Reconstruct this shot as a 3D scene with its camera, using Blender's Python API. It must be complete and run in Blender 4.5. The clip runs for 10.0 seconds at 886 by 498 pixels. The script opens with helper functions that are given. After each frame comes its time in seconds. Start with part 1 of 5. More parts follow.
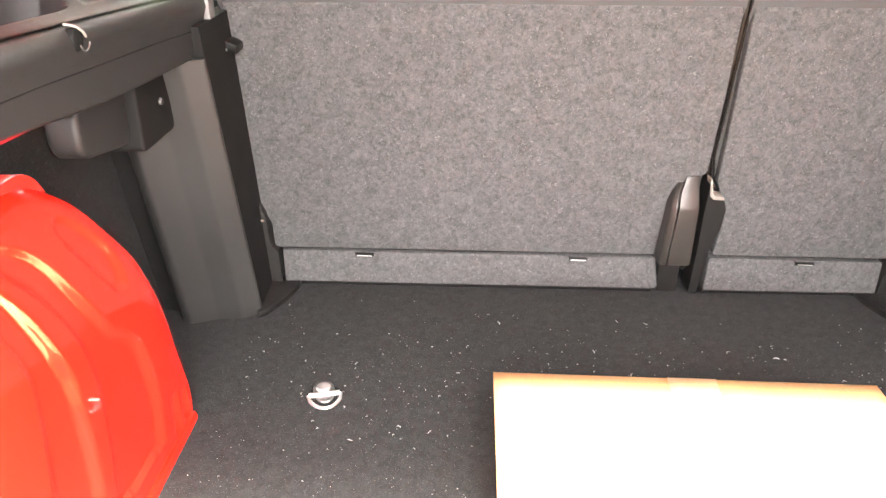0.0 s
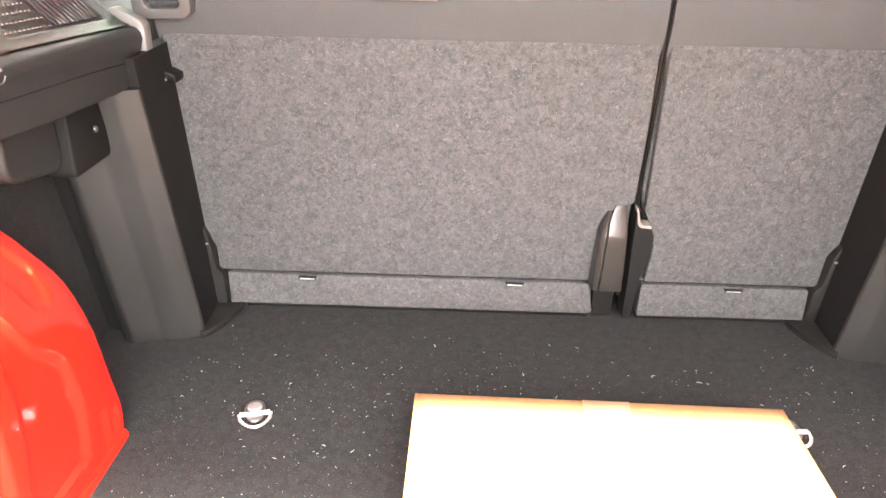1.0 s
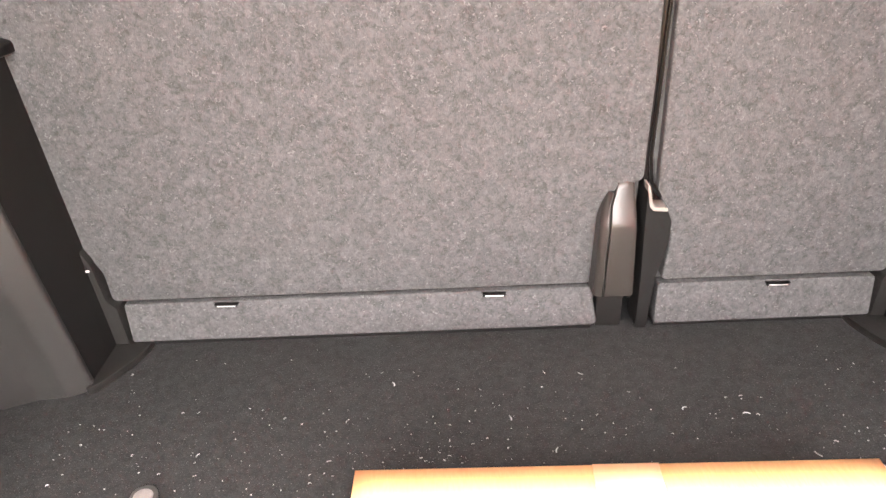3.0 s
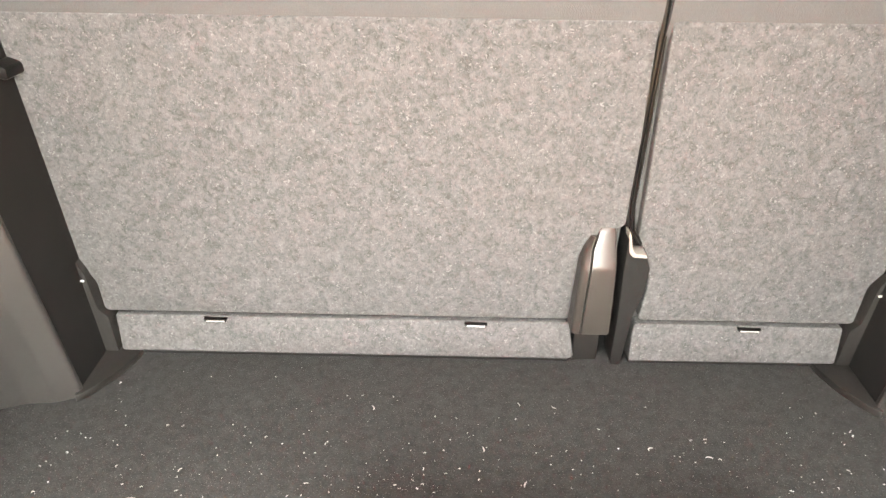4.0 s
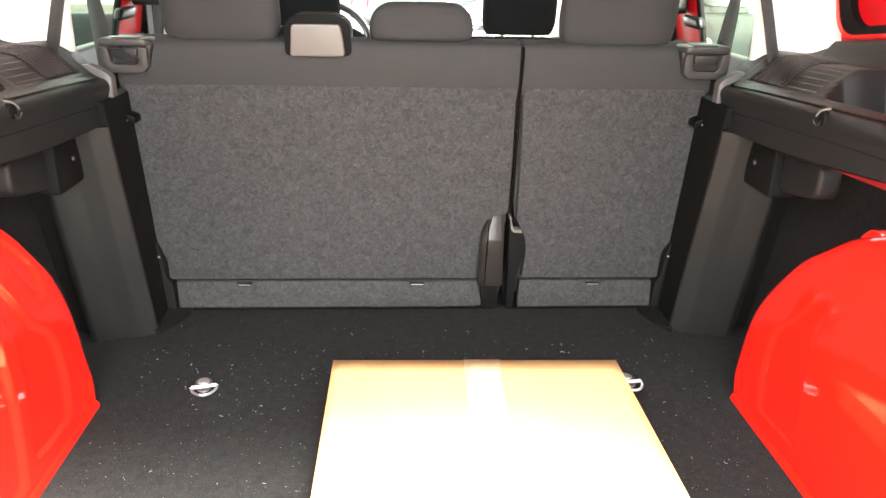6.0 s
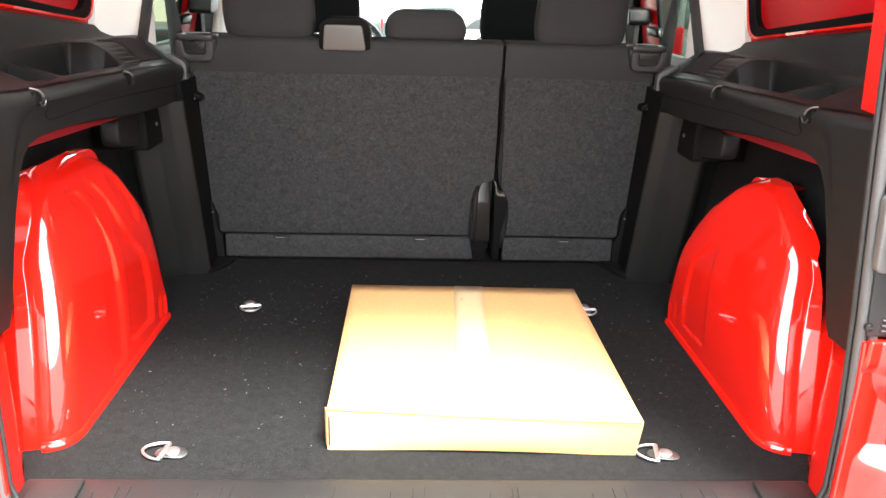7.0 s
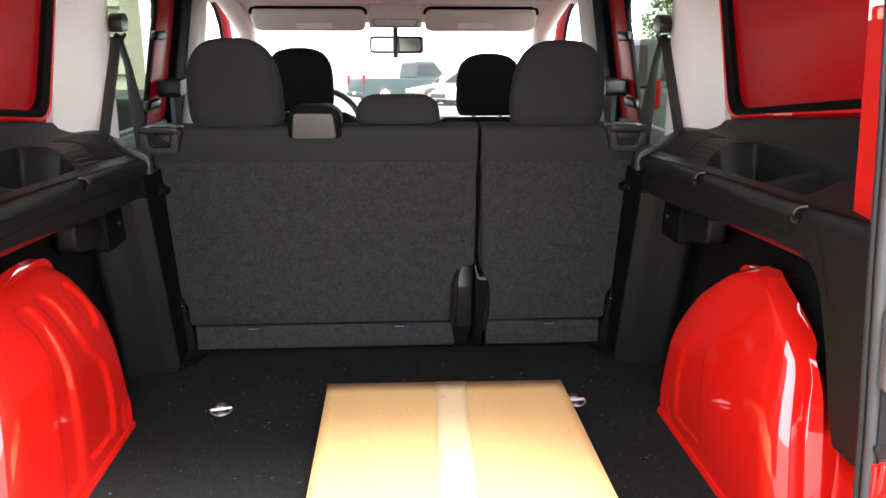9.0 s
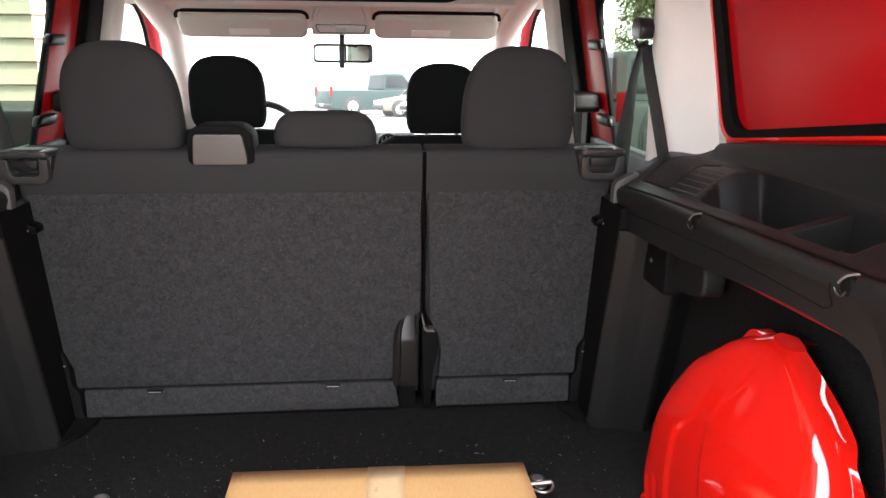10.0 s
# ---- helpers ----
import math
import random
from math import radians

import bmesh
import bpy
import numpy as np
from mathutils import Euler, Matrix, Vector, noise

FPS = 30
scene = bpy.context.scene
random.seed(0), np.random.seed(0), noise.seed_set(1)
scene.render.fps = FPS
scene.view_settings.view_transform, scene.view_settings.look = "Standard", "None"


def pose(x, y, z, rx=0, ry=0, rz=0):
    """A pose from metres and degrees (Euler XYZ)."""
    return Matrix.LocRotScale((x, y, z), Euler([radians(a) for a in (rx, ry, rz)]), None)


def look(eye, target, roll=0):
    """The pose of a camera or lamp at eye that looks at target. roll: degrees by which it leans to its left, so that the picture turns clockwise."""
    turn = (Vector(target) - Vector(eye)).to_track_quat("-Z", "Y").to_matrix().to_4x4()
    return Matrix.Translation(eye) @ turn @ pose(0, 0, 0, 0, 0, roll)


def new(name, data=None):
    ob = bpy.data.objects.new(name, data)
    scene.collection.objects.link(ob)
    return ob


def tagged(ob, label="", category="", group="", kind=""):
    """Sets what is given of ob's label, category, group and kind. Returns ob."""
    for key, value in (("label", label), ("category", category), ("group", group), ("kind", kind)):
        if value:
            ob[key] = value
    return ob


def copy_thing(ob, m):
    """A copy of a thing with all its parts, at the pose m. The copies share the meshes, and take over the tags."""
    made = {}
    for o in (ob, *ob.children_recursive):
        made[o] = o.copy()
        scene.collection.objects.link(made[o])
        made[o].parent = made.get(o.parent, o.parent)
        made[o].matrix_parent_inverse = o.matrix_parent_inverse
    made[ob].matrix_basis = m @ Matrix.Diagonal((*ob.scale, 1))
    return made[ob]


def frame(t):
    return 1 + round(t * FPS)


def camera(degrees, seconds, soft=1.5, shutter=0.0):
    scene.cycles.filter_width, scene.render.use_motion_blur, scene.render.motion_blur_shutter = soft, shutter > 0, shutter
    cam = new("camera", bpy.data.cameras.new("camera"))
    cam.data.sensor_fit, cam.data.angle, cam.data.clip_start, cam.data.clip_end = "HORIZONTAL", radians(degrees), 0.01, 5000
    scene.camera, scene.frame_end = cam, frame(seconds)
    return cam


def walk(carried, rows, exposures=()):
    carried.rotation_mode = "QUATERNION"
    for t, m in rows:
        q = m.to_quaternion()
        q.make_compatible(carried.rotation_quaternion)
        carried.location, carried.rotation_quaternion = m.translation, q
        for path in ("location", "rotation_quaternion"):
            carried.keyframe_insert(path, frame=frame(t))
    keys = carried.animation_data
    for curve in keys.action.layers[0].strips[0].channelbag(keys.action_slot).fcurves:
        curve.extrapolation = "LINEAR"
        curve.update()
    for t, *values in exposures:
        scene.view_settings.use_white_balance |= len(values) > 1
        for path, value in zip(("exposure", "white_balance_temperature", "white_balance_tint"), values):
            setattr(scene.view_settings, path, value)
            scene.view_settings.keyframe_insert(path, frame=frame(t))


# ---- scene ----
cam = camera(59.1, 10.0)
PATH = [
    (0, (-0.213, -0.146, 0.751), (-0.277, 1.651, -0.124), 0.3),
    (0.5, (-0.184, -0.178, 0.762), (-0.244, 1.634, -0.082), 1.8),
    (1, (-0.107, -0.179, 0.776), (-0.156, 1.642, -0.049), 1.1),
    (1.5, (-0.072, -0.123, 0.797), (-0.096, 1.713, 0.005), 0.3),
    (2, (-0.094, 0.038, 0.717), (-0.117, 1.883, -0.053), -1.8),
    (2.5, (-0.084, 0.14, 0.677), (-0.12, 1.967, -0.136), -2.5),
    (2.7, (-0.06, 0.156, 0.652), (-0.107, 1.976, -0.177), -3.0),
    (3.8, (-0.04, 0.153, 0.691), (-0.082, 1.94, -0.207), -0.7),
    (4, (-0.039, 0.148, 0.723), (-0.065, 1.946, -0.151), 0.7),
    (4.5, (-0.047, 0.113, 0.771), (-0.031, 1.942, -0.039), 1.6),
    (5, (-0.034, -0.013, 0.797), (0.036, 1.835, 0.034), 0.9),
    (5.5, (-0.031, -0.251, 0.813), (0.061, 1.612, 0.092), 0.7),
    (5.7, (-0.046, -0.367, 0.818), (0.061, 1.498, 0.104), 0.9),
    (6.8, (-0.032, -0.925, 0.812), (0.064, 0.964, 0.161), 1.8),
    (7, (-0.031, -1.0, 0.801), (0.054, 0.891, 0.154), 1.7),
    (7.5, (-0.03, -1.069, 0.779), (0.046, 0.82, 0.127), 1.2),
    (8, (-0.029, -1.063, 0.783), (0.054, 0.825, 0.13), 0.9),
    (8.5, (-0.015, -1.038, 0.824), (0.078, 0.862, 0.205), 0.3),
    (9, (-0.004, -0.893, 0.875), (0.112, 1.033, 0.349), 0.1),
    (9.5, (0.011, -0.706, 0.87), (0.183, 1.231, 0.404), 0.5),
    (10, (0.087, -0.539, 0.86), (0.279, 1.388, 0.363), 0.5),
]
EXPOSURES = [
    (0.0, 5.68, 7200, 14), (1.0, 5.75, 7200, 14), (2.0, 5.55, 7200, 18), (2.5, 5.55, 7200, 18), (4.0, 6.2, 7450, 7), (4.5, 6.15, 7450, 6), (5.0, 5.75, 7450, 7), (5.5, 5.45, 7300, 7), (5.7, 5.1, 7150, 8),
    (6.8, 3.32, 6500, 7), (7.0, 3.27, 6500, 7), (7.5, 2.6, 6350, 10), (8.5, 2.58, 6350, 11), (9.0, 2.6, 6300, 11), (9.5, 2.5, 6300, 11), (10.0, 2.93, 6400, 11),
]
walk(cam, [(t, look(eye, target, roll)) for t, eye, target, roll in PATH], EXPOSURES)

# ---- daylight: bright overcast sky, weak wide sun behind the van ----
world = bpy.data.worlds.new("sky")
scene.world = world
world.use_nodes = True
wn = world.node_tree.nodes
sky = wn.new("ShaderNodeTexSky")
sky.sky_type = "NISHITA"
sky.sun_disc = False
SUN_UP, SUN_TURN = 64.0, 150.0
sky.sun_elevation, sky.sun_rotation = radians(SUN_UP), radians(SUN_TURN)
sky.dust_density, sky.air_density = 2.0, 1.0
wn["Background"].inputs["Strength"].default_value = 0.15
# thin bright cloud over the blue, a little uneven
wl = world.node_tree.links
cloud_noise = wn.new("ShaderNodeTexNoise")
cloud_noise.inputs["Scale"].default_value, cloud_noise.inputs["Detail"].default_value = 2.5, 5.0
cloud = wn.new("ShaderNodeValToRGB")
cloud.color_ramp.elements[0].position, cloud.color_ramp.elements[1].position = 0.3, 0.75
cloud.color_ramp.elements[0].color, cloud.color_ramp.elements[1].color = (9.0, 9.3, 9.7, 1), (12.6, 12.6, 12.6, 1)
wl.new(cloud_noise.outputs["Fac"], cloud.inputs["Fac"])
cover = wn.new("ShaderNodeMix")
cover.data_type = "RGBA"
cover.inputs["Factor"].default_value = 0.8
wl.new(sky.outputs["Color"], cover.inputs["A"])
wl.new(cloud.outputs["Color"], cover.inputs["B"])
wl.new(cover.outputs["Result"], wn["Background"].inputs["Color"])
sun = new("sun", bpy.data.lights.new("sun", "SUN"))
sun.data.energy, sun.data.angle, sun.data.color = 2.5, radians(16), (1.0, 0.97, 0.93)
SUN_WAY = Vector((math.sin(radians(SUN_TURN)) * math.cos(radians(SUN_UP)), math.cos(radians(SUN_TURN)) * math.cos(radians(SUN_UP)), math.sin(radians(SUN_UP))))
sun.matrix_world = look(SUN_WAY * 50, (0, 0, 0))


# ---- materials ----
def material(name, base, rough=0.5, metal=0.0, second=None, scale=40.0, fine=400.0, mix=0.5, bump=0.0, bump_scale=None,
             coat=0.0, sheen=0.0, stretch=(1, 1, 1), rough_vary=0.08, vary=0.15, spec=0.5, distort=0.0, flecks=None):
    """Principled surface with colour variation at two scales, uneven roughness and fine relief."""
    m = bpy.data.materials.new(name)
    m.use_nodes = True
    nt = m.node_tree
    p = nt.nodes["Principled BSDF"]
    second = second or tuple(c * (1 - vary) for c in base)
    co = nt.nodes.new("ShaderNodeTexCoord")
    mp = nt.nodes.new("ShaderNodeMapping")
    mp.inputs["Scale"].default_value = stretch
    nt.links.new(co.outputs["Object"], mp.inputs["Vector"])

    def noise_at(sc, detail=3.0):
        n = nt.nodes.new("ShaderNodeTexNoise")
        n.inputs["Scale"].default_value, n.inputs["Detail"].default_value, n.inputs["Distortion"].default_value = sc, detail, distort
        nt.links.new(mp.outputs["Vector"], n.inputs["Vector"])
        return n.outputs["Fac"]

    big, small = noise_at(scale), noise_at(fine, 2.0)
    blend = nt.nodes.new("ShaderNodeMix")
    blend.inputs["Factor"].default_value = mix
    nt.links.new(big, blend.inputs["A"])
    nt.links.new(small, blend.inputs["B"])
    ramp = nt.nodes.new("ShaderNodeValToRGB")
    ramp.color_ramp.elements[0].position, ramp.color_ramp.elements[1].position = 0.35, 0.65
    ramp.color_ramp.elements[0].color, ramp.color_ramp.elements[1].color = (*second, 1), (*base, 1)
    nt.links.new(blend.outputs["Result"], ramp.inputs["Fac"])
    colour = ramp.outputs["Color"]
    if flecks:
        # sparse pale fibres
        share, tone = flecks
        pick = nt.nodes.new("ShaderNodeMapRange")
        pick.inputs["From Min"].default_value, pick.inputs["From Max"].default_value = share, share + 0.08
        nt.links.new(noise_at(fine * 1.4, 1.0), pick.inputs["Value"])
        fleck = nt.nodes.new("ShaderNodeMix")
        fleck.data_type = "RGBA"
        fleck.inputs["B"].default_value = (*tone, 1)
        nt.links.new(pick.outputs["Result"], fleck.inputs["Factor"])
        nt.links.new(colour, fleck.inputs["A"])
        colour = fleck.outputs["Result"]
    nt.links.new(colour, p.inputs["Base Color"])
    rr = nt.nodes.new("ShaderNodeMapRange")
    rr.inputs["To Min"].default_value, rr.inputs["To Max"].default_value = max(0.02, rough - rough_vary), min(1, rough + rough_vary)
    nt.links.new(big, rr.inputs["Value"])
    nt.links.new(rr.outputs["Result"], p.inputs["Roughness"])
    p.inputs["Metallic"].default_value = metal
    p.inputs["Specular IOR Level"].default_value = spec
    p.inputs["Coat Weight"].default_value = coat
    p.inputs["Coat Roughness"].default_value = 0.012
    p.inputs["Coat IOR"].default_value = 1.85
    p.inputs["Sheen Weight"].default_value = sheen
    if bump:
        b = nt.nodes.new("ShaderNodeBump")
        b.inputs["Strength"].default_value, b.inputs["Distance"].default_value = min(1.0, bump), 0.002
        nt.links.new(noise_at(bump_scale, 2.0) if bump_scale else small, b.inputs["Height"])
        nt.links.new(b.outputs["Normal"], p.inputs["Normal"])
    return m


FELT = material("heather_felt", (0.0378, 0.0372, 0.0375), 0.97, second=(0.0182, 0.0180, 0.0183), scale=62, fine=165, mix=0.5, bump=0.35, bump_scale=420, spec=0.1, distort=1.4, stretch=(0.95, 1, 0.9), flecks=(0.64, (0.051, 0.0503, 0.0507)))
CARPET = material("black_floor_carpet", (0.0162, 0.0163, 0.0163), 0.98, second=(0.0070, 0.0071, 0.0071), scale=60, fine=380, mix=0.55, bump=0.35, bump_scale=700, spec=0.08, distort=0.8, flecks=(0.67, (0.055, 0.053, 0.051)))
FABRIC = material("charcoal_seat_fabric", (0.0290, 0.0285, 0.0288), 0.95, second=(0.0235, 0.0231, 0.0234), scale=20, fine=900, mix=0.7, bump=0.4, spec=0.15)
DARK_FABRIC = material("black_seat_fabric", (0.008, 0.008, 0.0088), 0.95, second=(0.008, 0.008, 0.009), scale=20, fine=900, bump=0.4, spec=0.12)
PLASTIC = material("grained_black_plastic", (0.0095, 0.0093, 0.0092), 0.42, second=(0.0075, 0.0073, 0.0072), scale=6, fine=1200, mix=0.5, bump=0.3, bump_scale=1400, spec=0.2)
GREY_PLASTIC = material("grey_grained_plastic", (0.0122, 0.0117, 0.0113), 0.42, second=(0.0088, 0.0084, 0.0081), spec=0.28, scale=8, fine=900, bump=0.4, bump_scale=1100)
SMOOTH_PLASTIC = material("smooth_black_plastic", (0.014, 0.014, 0.0145), 0.3, scale=6, fine=500, bump=0.1)
RUBBER = material("black_rubber", (0.013, 0.013, 0.013), 0.5, second=(0.020, 0.0195, 0.019), scale=14, fine=300, bump=0.25)
BEIGE = material("light_grey_trim", (0.79, 0.785, 0.725), 0.6, second=(0.75, 0.74, 0.68), scale=5, fine=800, bump=0.25)
LINER = material("woven_headliner", (0.79, 0.785, 0.725), 0.9, second=(0.73, 0.72, 0.66), scale=7, fine=1000, bump=0.4)
SILVER_PLASTIC = material("satin_grey_plastic", (0.098, 0.091, 0.083), 0.4, scale=7, fine=700, bump=0.15)
RED = material("red_body_paint", (0.68, 0.0098, 0.0046), 0.5, second=(0.64, 0.0092, 0.0043), scale=3, fine=60, mix=0.2, coat=1.0, rough_vary=0.04, spec=0.05)
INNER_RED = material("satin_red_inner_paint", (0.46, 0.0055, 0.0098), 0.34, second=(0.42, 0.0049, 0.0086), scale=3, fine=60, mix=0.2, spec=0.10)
# red darkened in colour to carry the shade on rail and front door frame
SHADED_RED = material("shade_darkened_red", (0.21, 0.009, 0.014), 0.65, second=(0.17, 0.008, 0.012), scale=9, fine=200, mix=0.4, bump=0.15, spec=0.2)
SILL_GREY = material("worn_grey_sill_plastic", (0.018, 0.0174, 0.017), 0.5, second=(0.013, 0.0126, 0.0123), scale=10, fine=700, bump=0.3, bump_scale=900, flecks=(0.72, (0.04, 0.039, 0.038)), spec=0.35)
SEAL_GREY = material("grey_rubber_seal", (0.062, 0.060, 0.058), 0.5, second=(0.050, 0.0485, 0.047), scale=9, fine=400, bump=0.2)
HANDLE_GREY = material("mid_grey_moulded_plastic", (0.030, 0.0292, 0.0285), 0.36, scale=8, fine=700, bump=0.15)
CARDBOARD = material("brown_cardboard", (0.60, 0.372, 0.152), 0.85, second=(0.54, 0.328, 0.13), scale=6, fine=240, mix=0.5, bump=0.3, stretch=(1, 0.25, 1))
TAPE = material("tan_packing_tape", (0.72, 0.54, 0.31), 0.3, second=(0.67, 0.49, 0.27), scale=9, fine=120, bump=0.15)
ZINC = material("zinc_plated_steel", (0.82, 0.81, 0.79), 0.45, 1.0, scale=60, fine=500, bump=0.15)
DULL_ZINC = material("dull_zinc_plate", (0.26, 0.255, 0.25), 0.45, 1.0, scale=60, fine=500, bump=0.2)
DARK_PLASTIC = material("dark_brown_black_plastic", (0.0058, 0.0054, 0.0051), 0.45, second=(0.0042, 0.0039, 0.0037), scale=7, fine=900, bump=0.25, spec=0.2)
TOWER_PLASTIC = material("glossy_charcoal_plastic", (0.0125, 0.0112, 0.0100), 0.33, second=(0.0105, 0.0094, 0.0084), scale=7, fine=900, bump=0.15, spec=0.32)
JET_BLACK = material("shiny_jet_black_plastic", (0.0020, 0.0020, 0.0020), 0.35, scale=9, fine=500, bump=0.1, spec=0.15)
MATT_BLACK = material("matt_black_moulding", (0.0042, 0.0041, 0.0040), 0.7, scale=10, fine=800, bump=0.2, spec=0.08)
BLACK_STEEL = material("black_coated_steel", (0.03, 0.03, 0.03), 0.35, 0.6, scale=30, fine=300, bump=0.2)
WEBBING = material("grey_belt_webbing", (0.024, 0.0235, 0.023), 0.7, second=(0.016, 0.0157, 0.0153), scale=12, fine=700, bump=0.7, stretch=(1, 1, 3))
LINT = material("white_lint", (0.20, 0.197, 0.194), 0.95, second=(0.09, 0.095, 0.09), scale=300, fine=1500)


def glass(name, tint=(0.9, 0.95, 0.93), rough=0.0):
    m = bpy.data.materials.new(name)
    m.use_nodes = True
    nt = m.node_tree
    nt.nodes.remove(nt.nodes["Principled BSDF"])
    clear, shine, mix = nt.nodes.new("ShaderNodeBsdfTransparent"), nt.nodes.new("ShaderNodeBsdfGlossy"), nt.nodes.new("ShaderNodeMixShader")
    clear.inputs["Color"].default_value = (*tint, 1)
    shine.inputs["Roughness"].default_value = rough
    mix.inputs["Fac"].default_value = 0.015
    nt.links.new(clear.outputs["BSDF"], mix.inputs[1])
    nt.links.new(shine.outputs["BSDF"], mix.inputs[2])
    nt.links.new(mix.outputs["Shader"], nt.nodes["Material Output"].inputs["Surface"])
    return m


def veiled(name, share):
    """Clear glass with a translucent film, added to imitate the haze of glare from outside."""
    m = glass(name)
    nt = m.node_tree
    film, mix = nt.nodes.new("ShaderNodeBsdfTranslucent"), nt.nodes.new("ShaderNodeMixShader")
    film.inputs["Color"].default_value = (0.8, 0.8, 0.78, 1)
    out = nt.nodes["Material Output"].inputs["Surface"]
    clear = out.links[0].from_socket
    mix.inputs["Fac"].default_value = share
    nt.links.new(clear, mix.inputs[1])
    nt.links.new(film.outputs["BSDF"], mix.inputs[2])
    nt.links.new(mix.outputs["Shader"], out)
    return m


GLASS = glass("clear_window_glass")
GREEN_GLASS = glass("green_tinted_side_glass", (0.49, 0.55, 0.49))
SCREEN_GLASS = veiled("veiled_windscreen_glass", 0.016)
TINTED = glass("tinted_window_glass", (0.22, 0.25, 0.25))
MIRROR = material("mirror_glass", (0.85, 0.86, 0.86), 0.02, 1.0, vary=0.02, rough_vary=0.01)


# ---- mesh helpers ----
def thing(name, label, category, group="", kind=""):
    return tagged(new(name), label, category, group, kind)


def part(name, bm, mat, parent=None, label="", smooth=True):
    """Links a bmesh as one mesh object, under a thing or a part if one is given."""
    bmesh.ops.recalc_face_normals(bm, faces=bm.faces)
    me = bpy.data.meshes.new(name)
    bm.to_mesh(me)
    bm.free()
    me.materials.append(mat)
    if smooth:
        me.shade_smooth()
        me.set_sharp_from_angle(angle=radians(38))
    ob = new(name, me)
    if parent:
        ob.parent = parent
    if label:
        ob["label"] = label
    return ob


def sheet(f, nu, nv, loop=False):
    """A grid of faces over f(u, v), u and v from 0 to 1; loop joins its u ends."""
    bm = bmesh.new()
    rows = [[bm.verts.new(f(i / (nu if loop else nu - 1), j / (nv - 1))) for i in range(nu)] for j in range(nv)]
    for j in range(nv - 1):
        for i in range(nu if loop else nu - 1):
            k = (i + 1) % nu
            bm.faces.new((rows[j][i], rows[j][k], rows[j + 1][k], rows[j + 1][i]))
    return bm


def thick(ob, metres, offset=-1.0):
    m = ob.modifiers.new("thickness", "SOLIDIFY")
    m.thickness, m.offset = metres, offset
    return ob


def loft(rings, caps=True):
    """A skin through rings of equally many points."""
    bm = bmesh.new()
    vs = [[bm.verts.new(p) for p in r] for r in rings]
    n = len(rings[0])
    for a, b in zip(vs, vs[1:]):
        for i in range(n):
            bm.faces.new((a[i], a[(i + 1) % n], b[(i + 1) % n], b[i]))
    if caps:
        bm.faces.new(vs[0])
        bm.faces.new(vs[-1])
    return bm


def prism(outline, a, b, place, bevel=0.0, steps=2):
    """The outline, pushed from a to b; place(p, q, h) makes a point of it."""
    bm = loft([[place(p, q, h) for p, q in outline] for h in (a, b)])
    if bevel:
        bmesh.ops.recalc_face_normals(bm, faces=bm.faces)
        sharp = [e for e in bm.edges if len(e.link_faces) == 2 and e.calc_face_angle(0) > 0.5]
        bmesh.ops.bevel(bm, geom=sharp, offset=bevel, segments=steps, affect="EDGES", profile=0.5, clamp_overlap=True)
    return bm


def along_x(p, q, h):
    return (h, p, q)


def along_y(p, q, h):
    return (p, h, q)


def along_z(p, q, h):
    return (p, q, h)


def block(x0, x1, y0, y1, z0, z1, bevel=0.004, steps=2):
    return prism([(x0, y0), (x1, y0), (x1, y1), (x0, y1)], z0, z1, along_z, bevel, steps)


def shift(bm, fn):
    for v in bm.verts:
        v.co = fn(*v.co)
    return bm


def tube(points, radius, sides=10, closed=False, squash=1.0):
    """A round bar along points."""
    pts = [Vector(p) for p in points]
    n = len(pts)
    rings = []
    side = None
    for i, p in enumerate(pts):
        a, b = (pts[i - 1], pts[(i + 1) % n]) if closed else (pts[max(0, i - 1)], pts[min(n - 1, i + 1)])
        way = (b - a).normalized()
        if side is None:
            side = way.orthogonal().normalized()
        side = (side - way * side.dot(way)).normalized()
        up = way.cross(side)
        rings.append([p + radius * (math.cos(t) * side + squash * math.sin(t) * up) for t in (2 * math.pi * k / sides for k in range(sides))])
    bm = loft(rings, caps=not closed)
    if closed:
        bm.verts.ensure_lookup_table()
        last = (n - 1) * sides
        for k in range(sides):
            bm.faces.new((bm.verts[last + k], bm.verts[last + (k + 1) % sides], bm.verts[(k + 1) % sides], bm.verts[k]))
    return bm


def disc(centre, radius, height, axis="z", sides=20, bevel=0.0):
    """A short cylinder from centre, along an axis."""
    ring = [(radius * math.cos(2 * math.pi * k / sides), radius * math.sin(2 * math.pi * k / sides)) for k in range(sides)]
    put = {"z": along_z, "y": along_y, "x": along_x}[axis]
    bm = prism(ring, 0, height, put, bevel)
    bmesh.ops.translate(bm, verts=bm.verts, vec=centre)
    return bm


def oval(w, d, n=24, power=4.0):
    out = []
    for k in range(n):
        a = 2 * math.pi * k / n
        c, s = math.cos(a), math.sin(a)
        out.append((w / 2 * math.copysign(abs(c) ** (2 / power), c), d / 2 * math.copysign(abs(s) ** (2 / power), s)))
    return out


def rounded(points, radius, steps=4):
    """A polygon with its corners cut round."""
    out = []
    n = len(points)
    for i in range(n):
        a, b, c = Vector(points[i - 1]), Vector(points[i]), Vector(points[(i + 1) % n])
        r = min(radius, (a - b).length * 0.45, (c - b).length * 0.45)
        p, q = b + (a - b).normalized() * r, b + (c - b).normalized() * r
        for k in range(steps + 1):
            t = k / steps
            out.append(tuple((1 - t) ** 2 * p + 2 * t * (1 - t) * b + t * t * q))
    return out


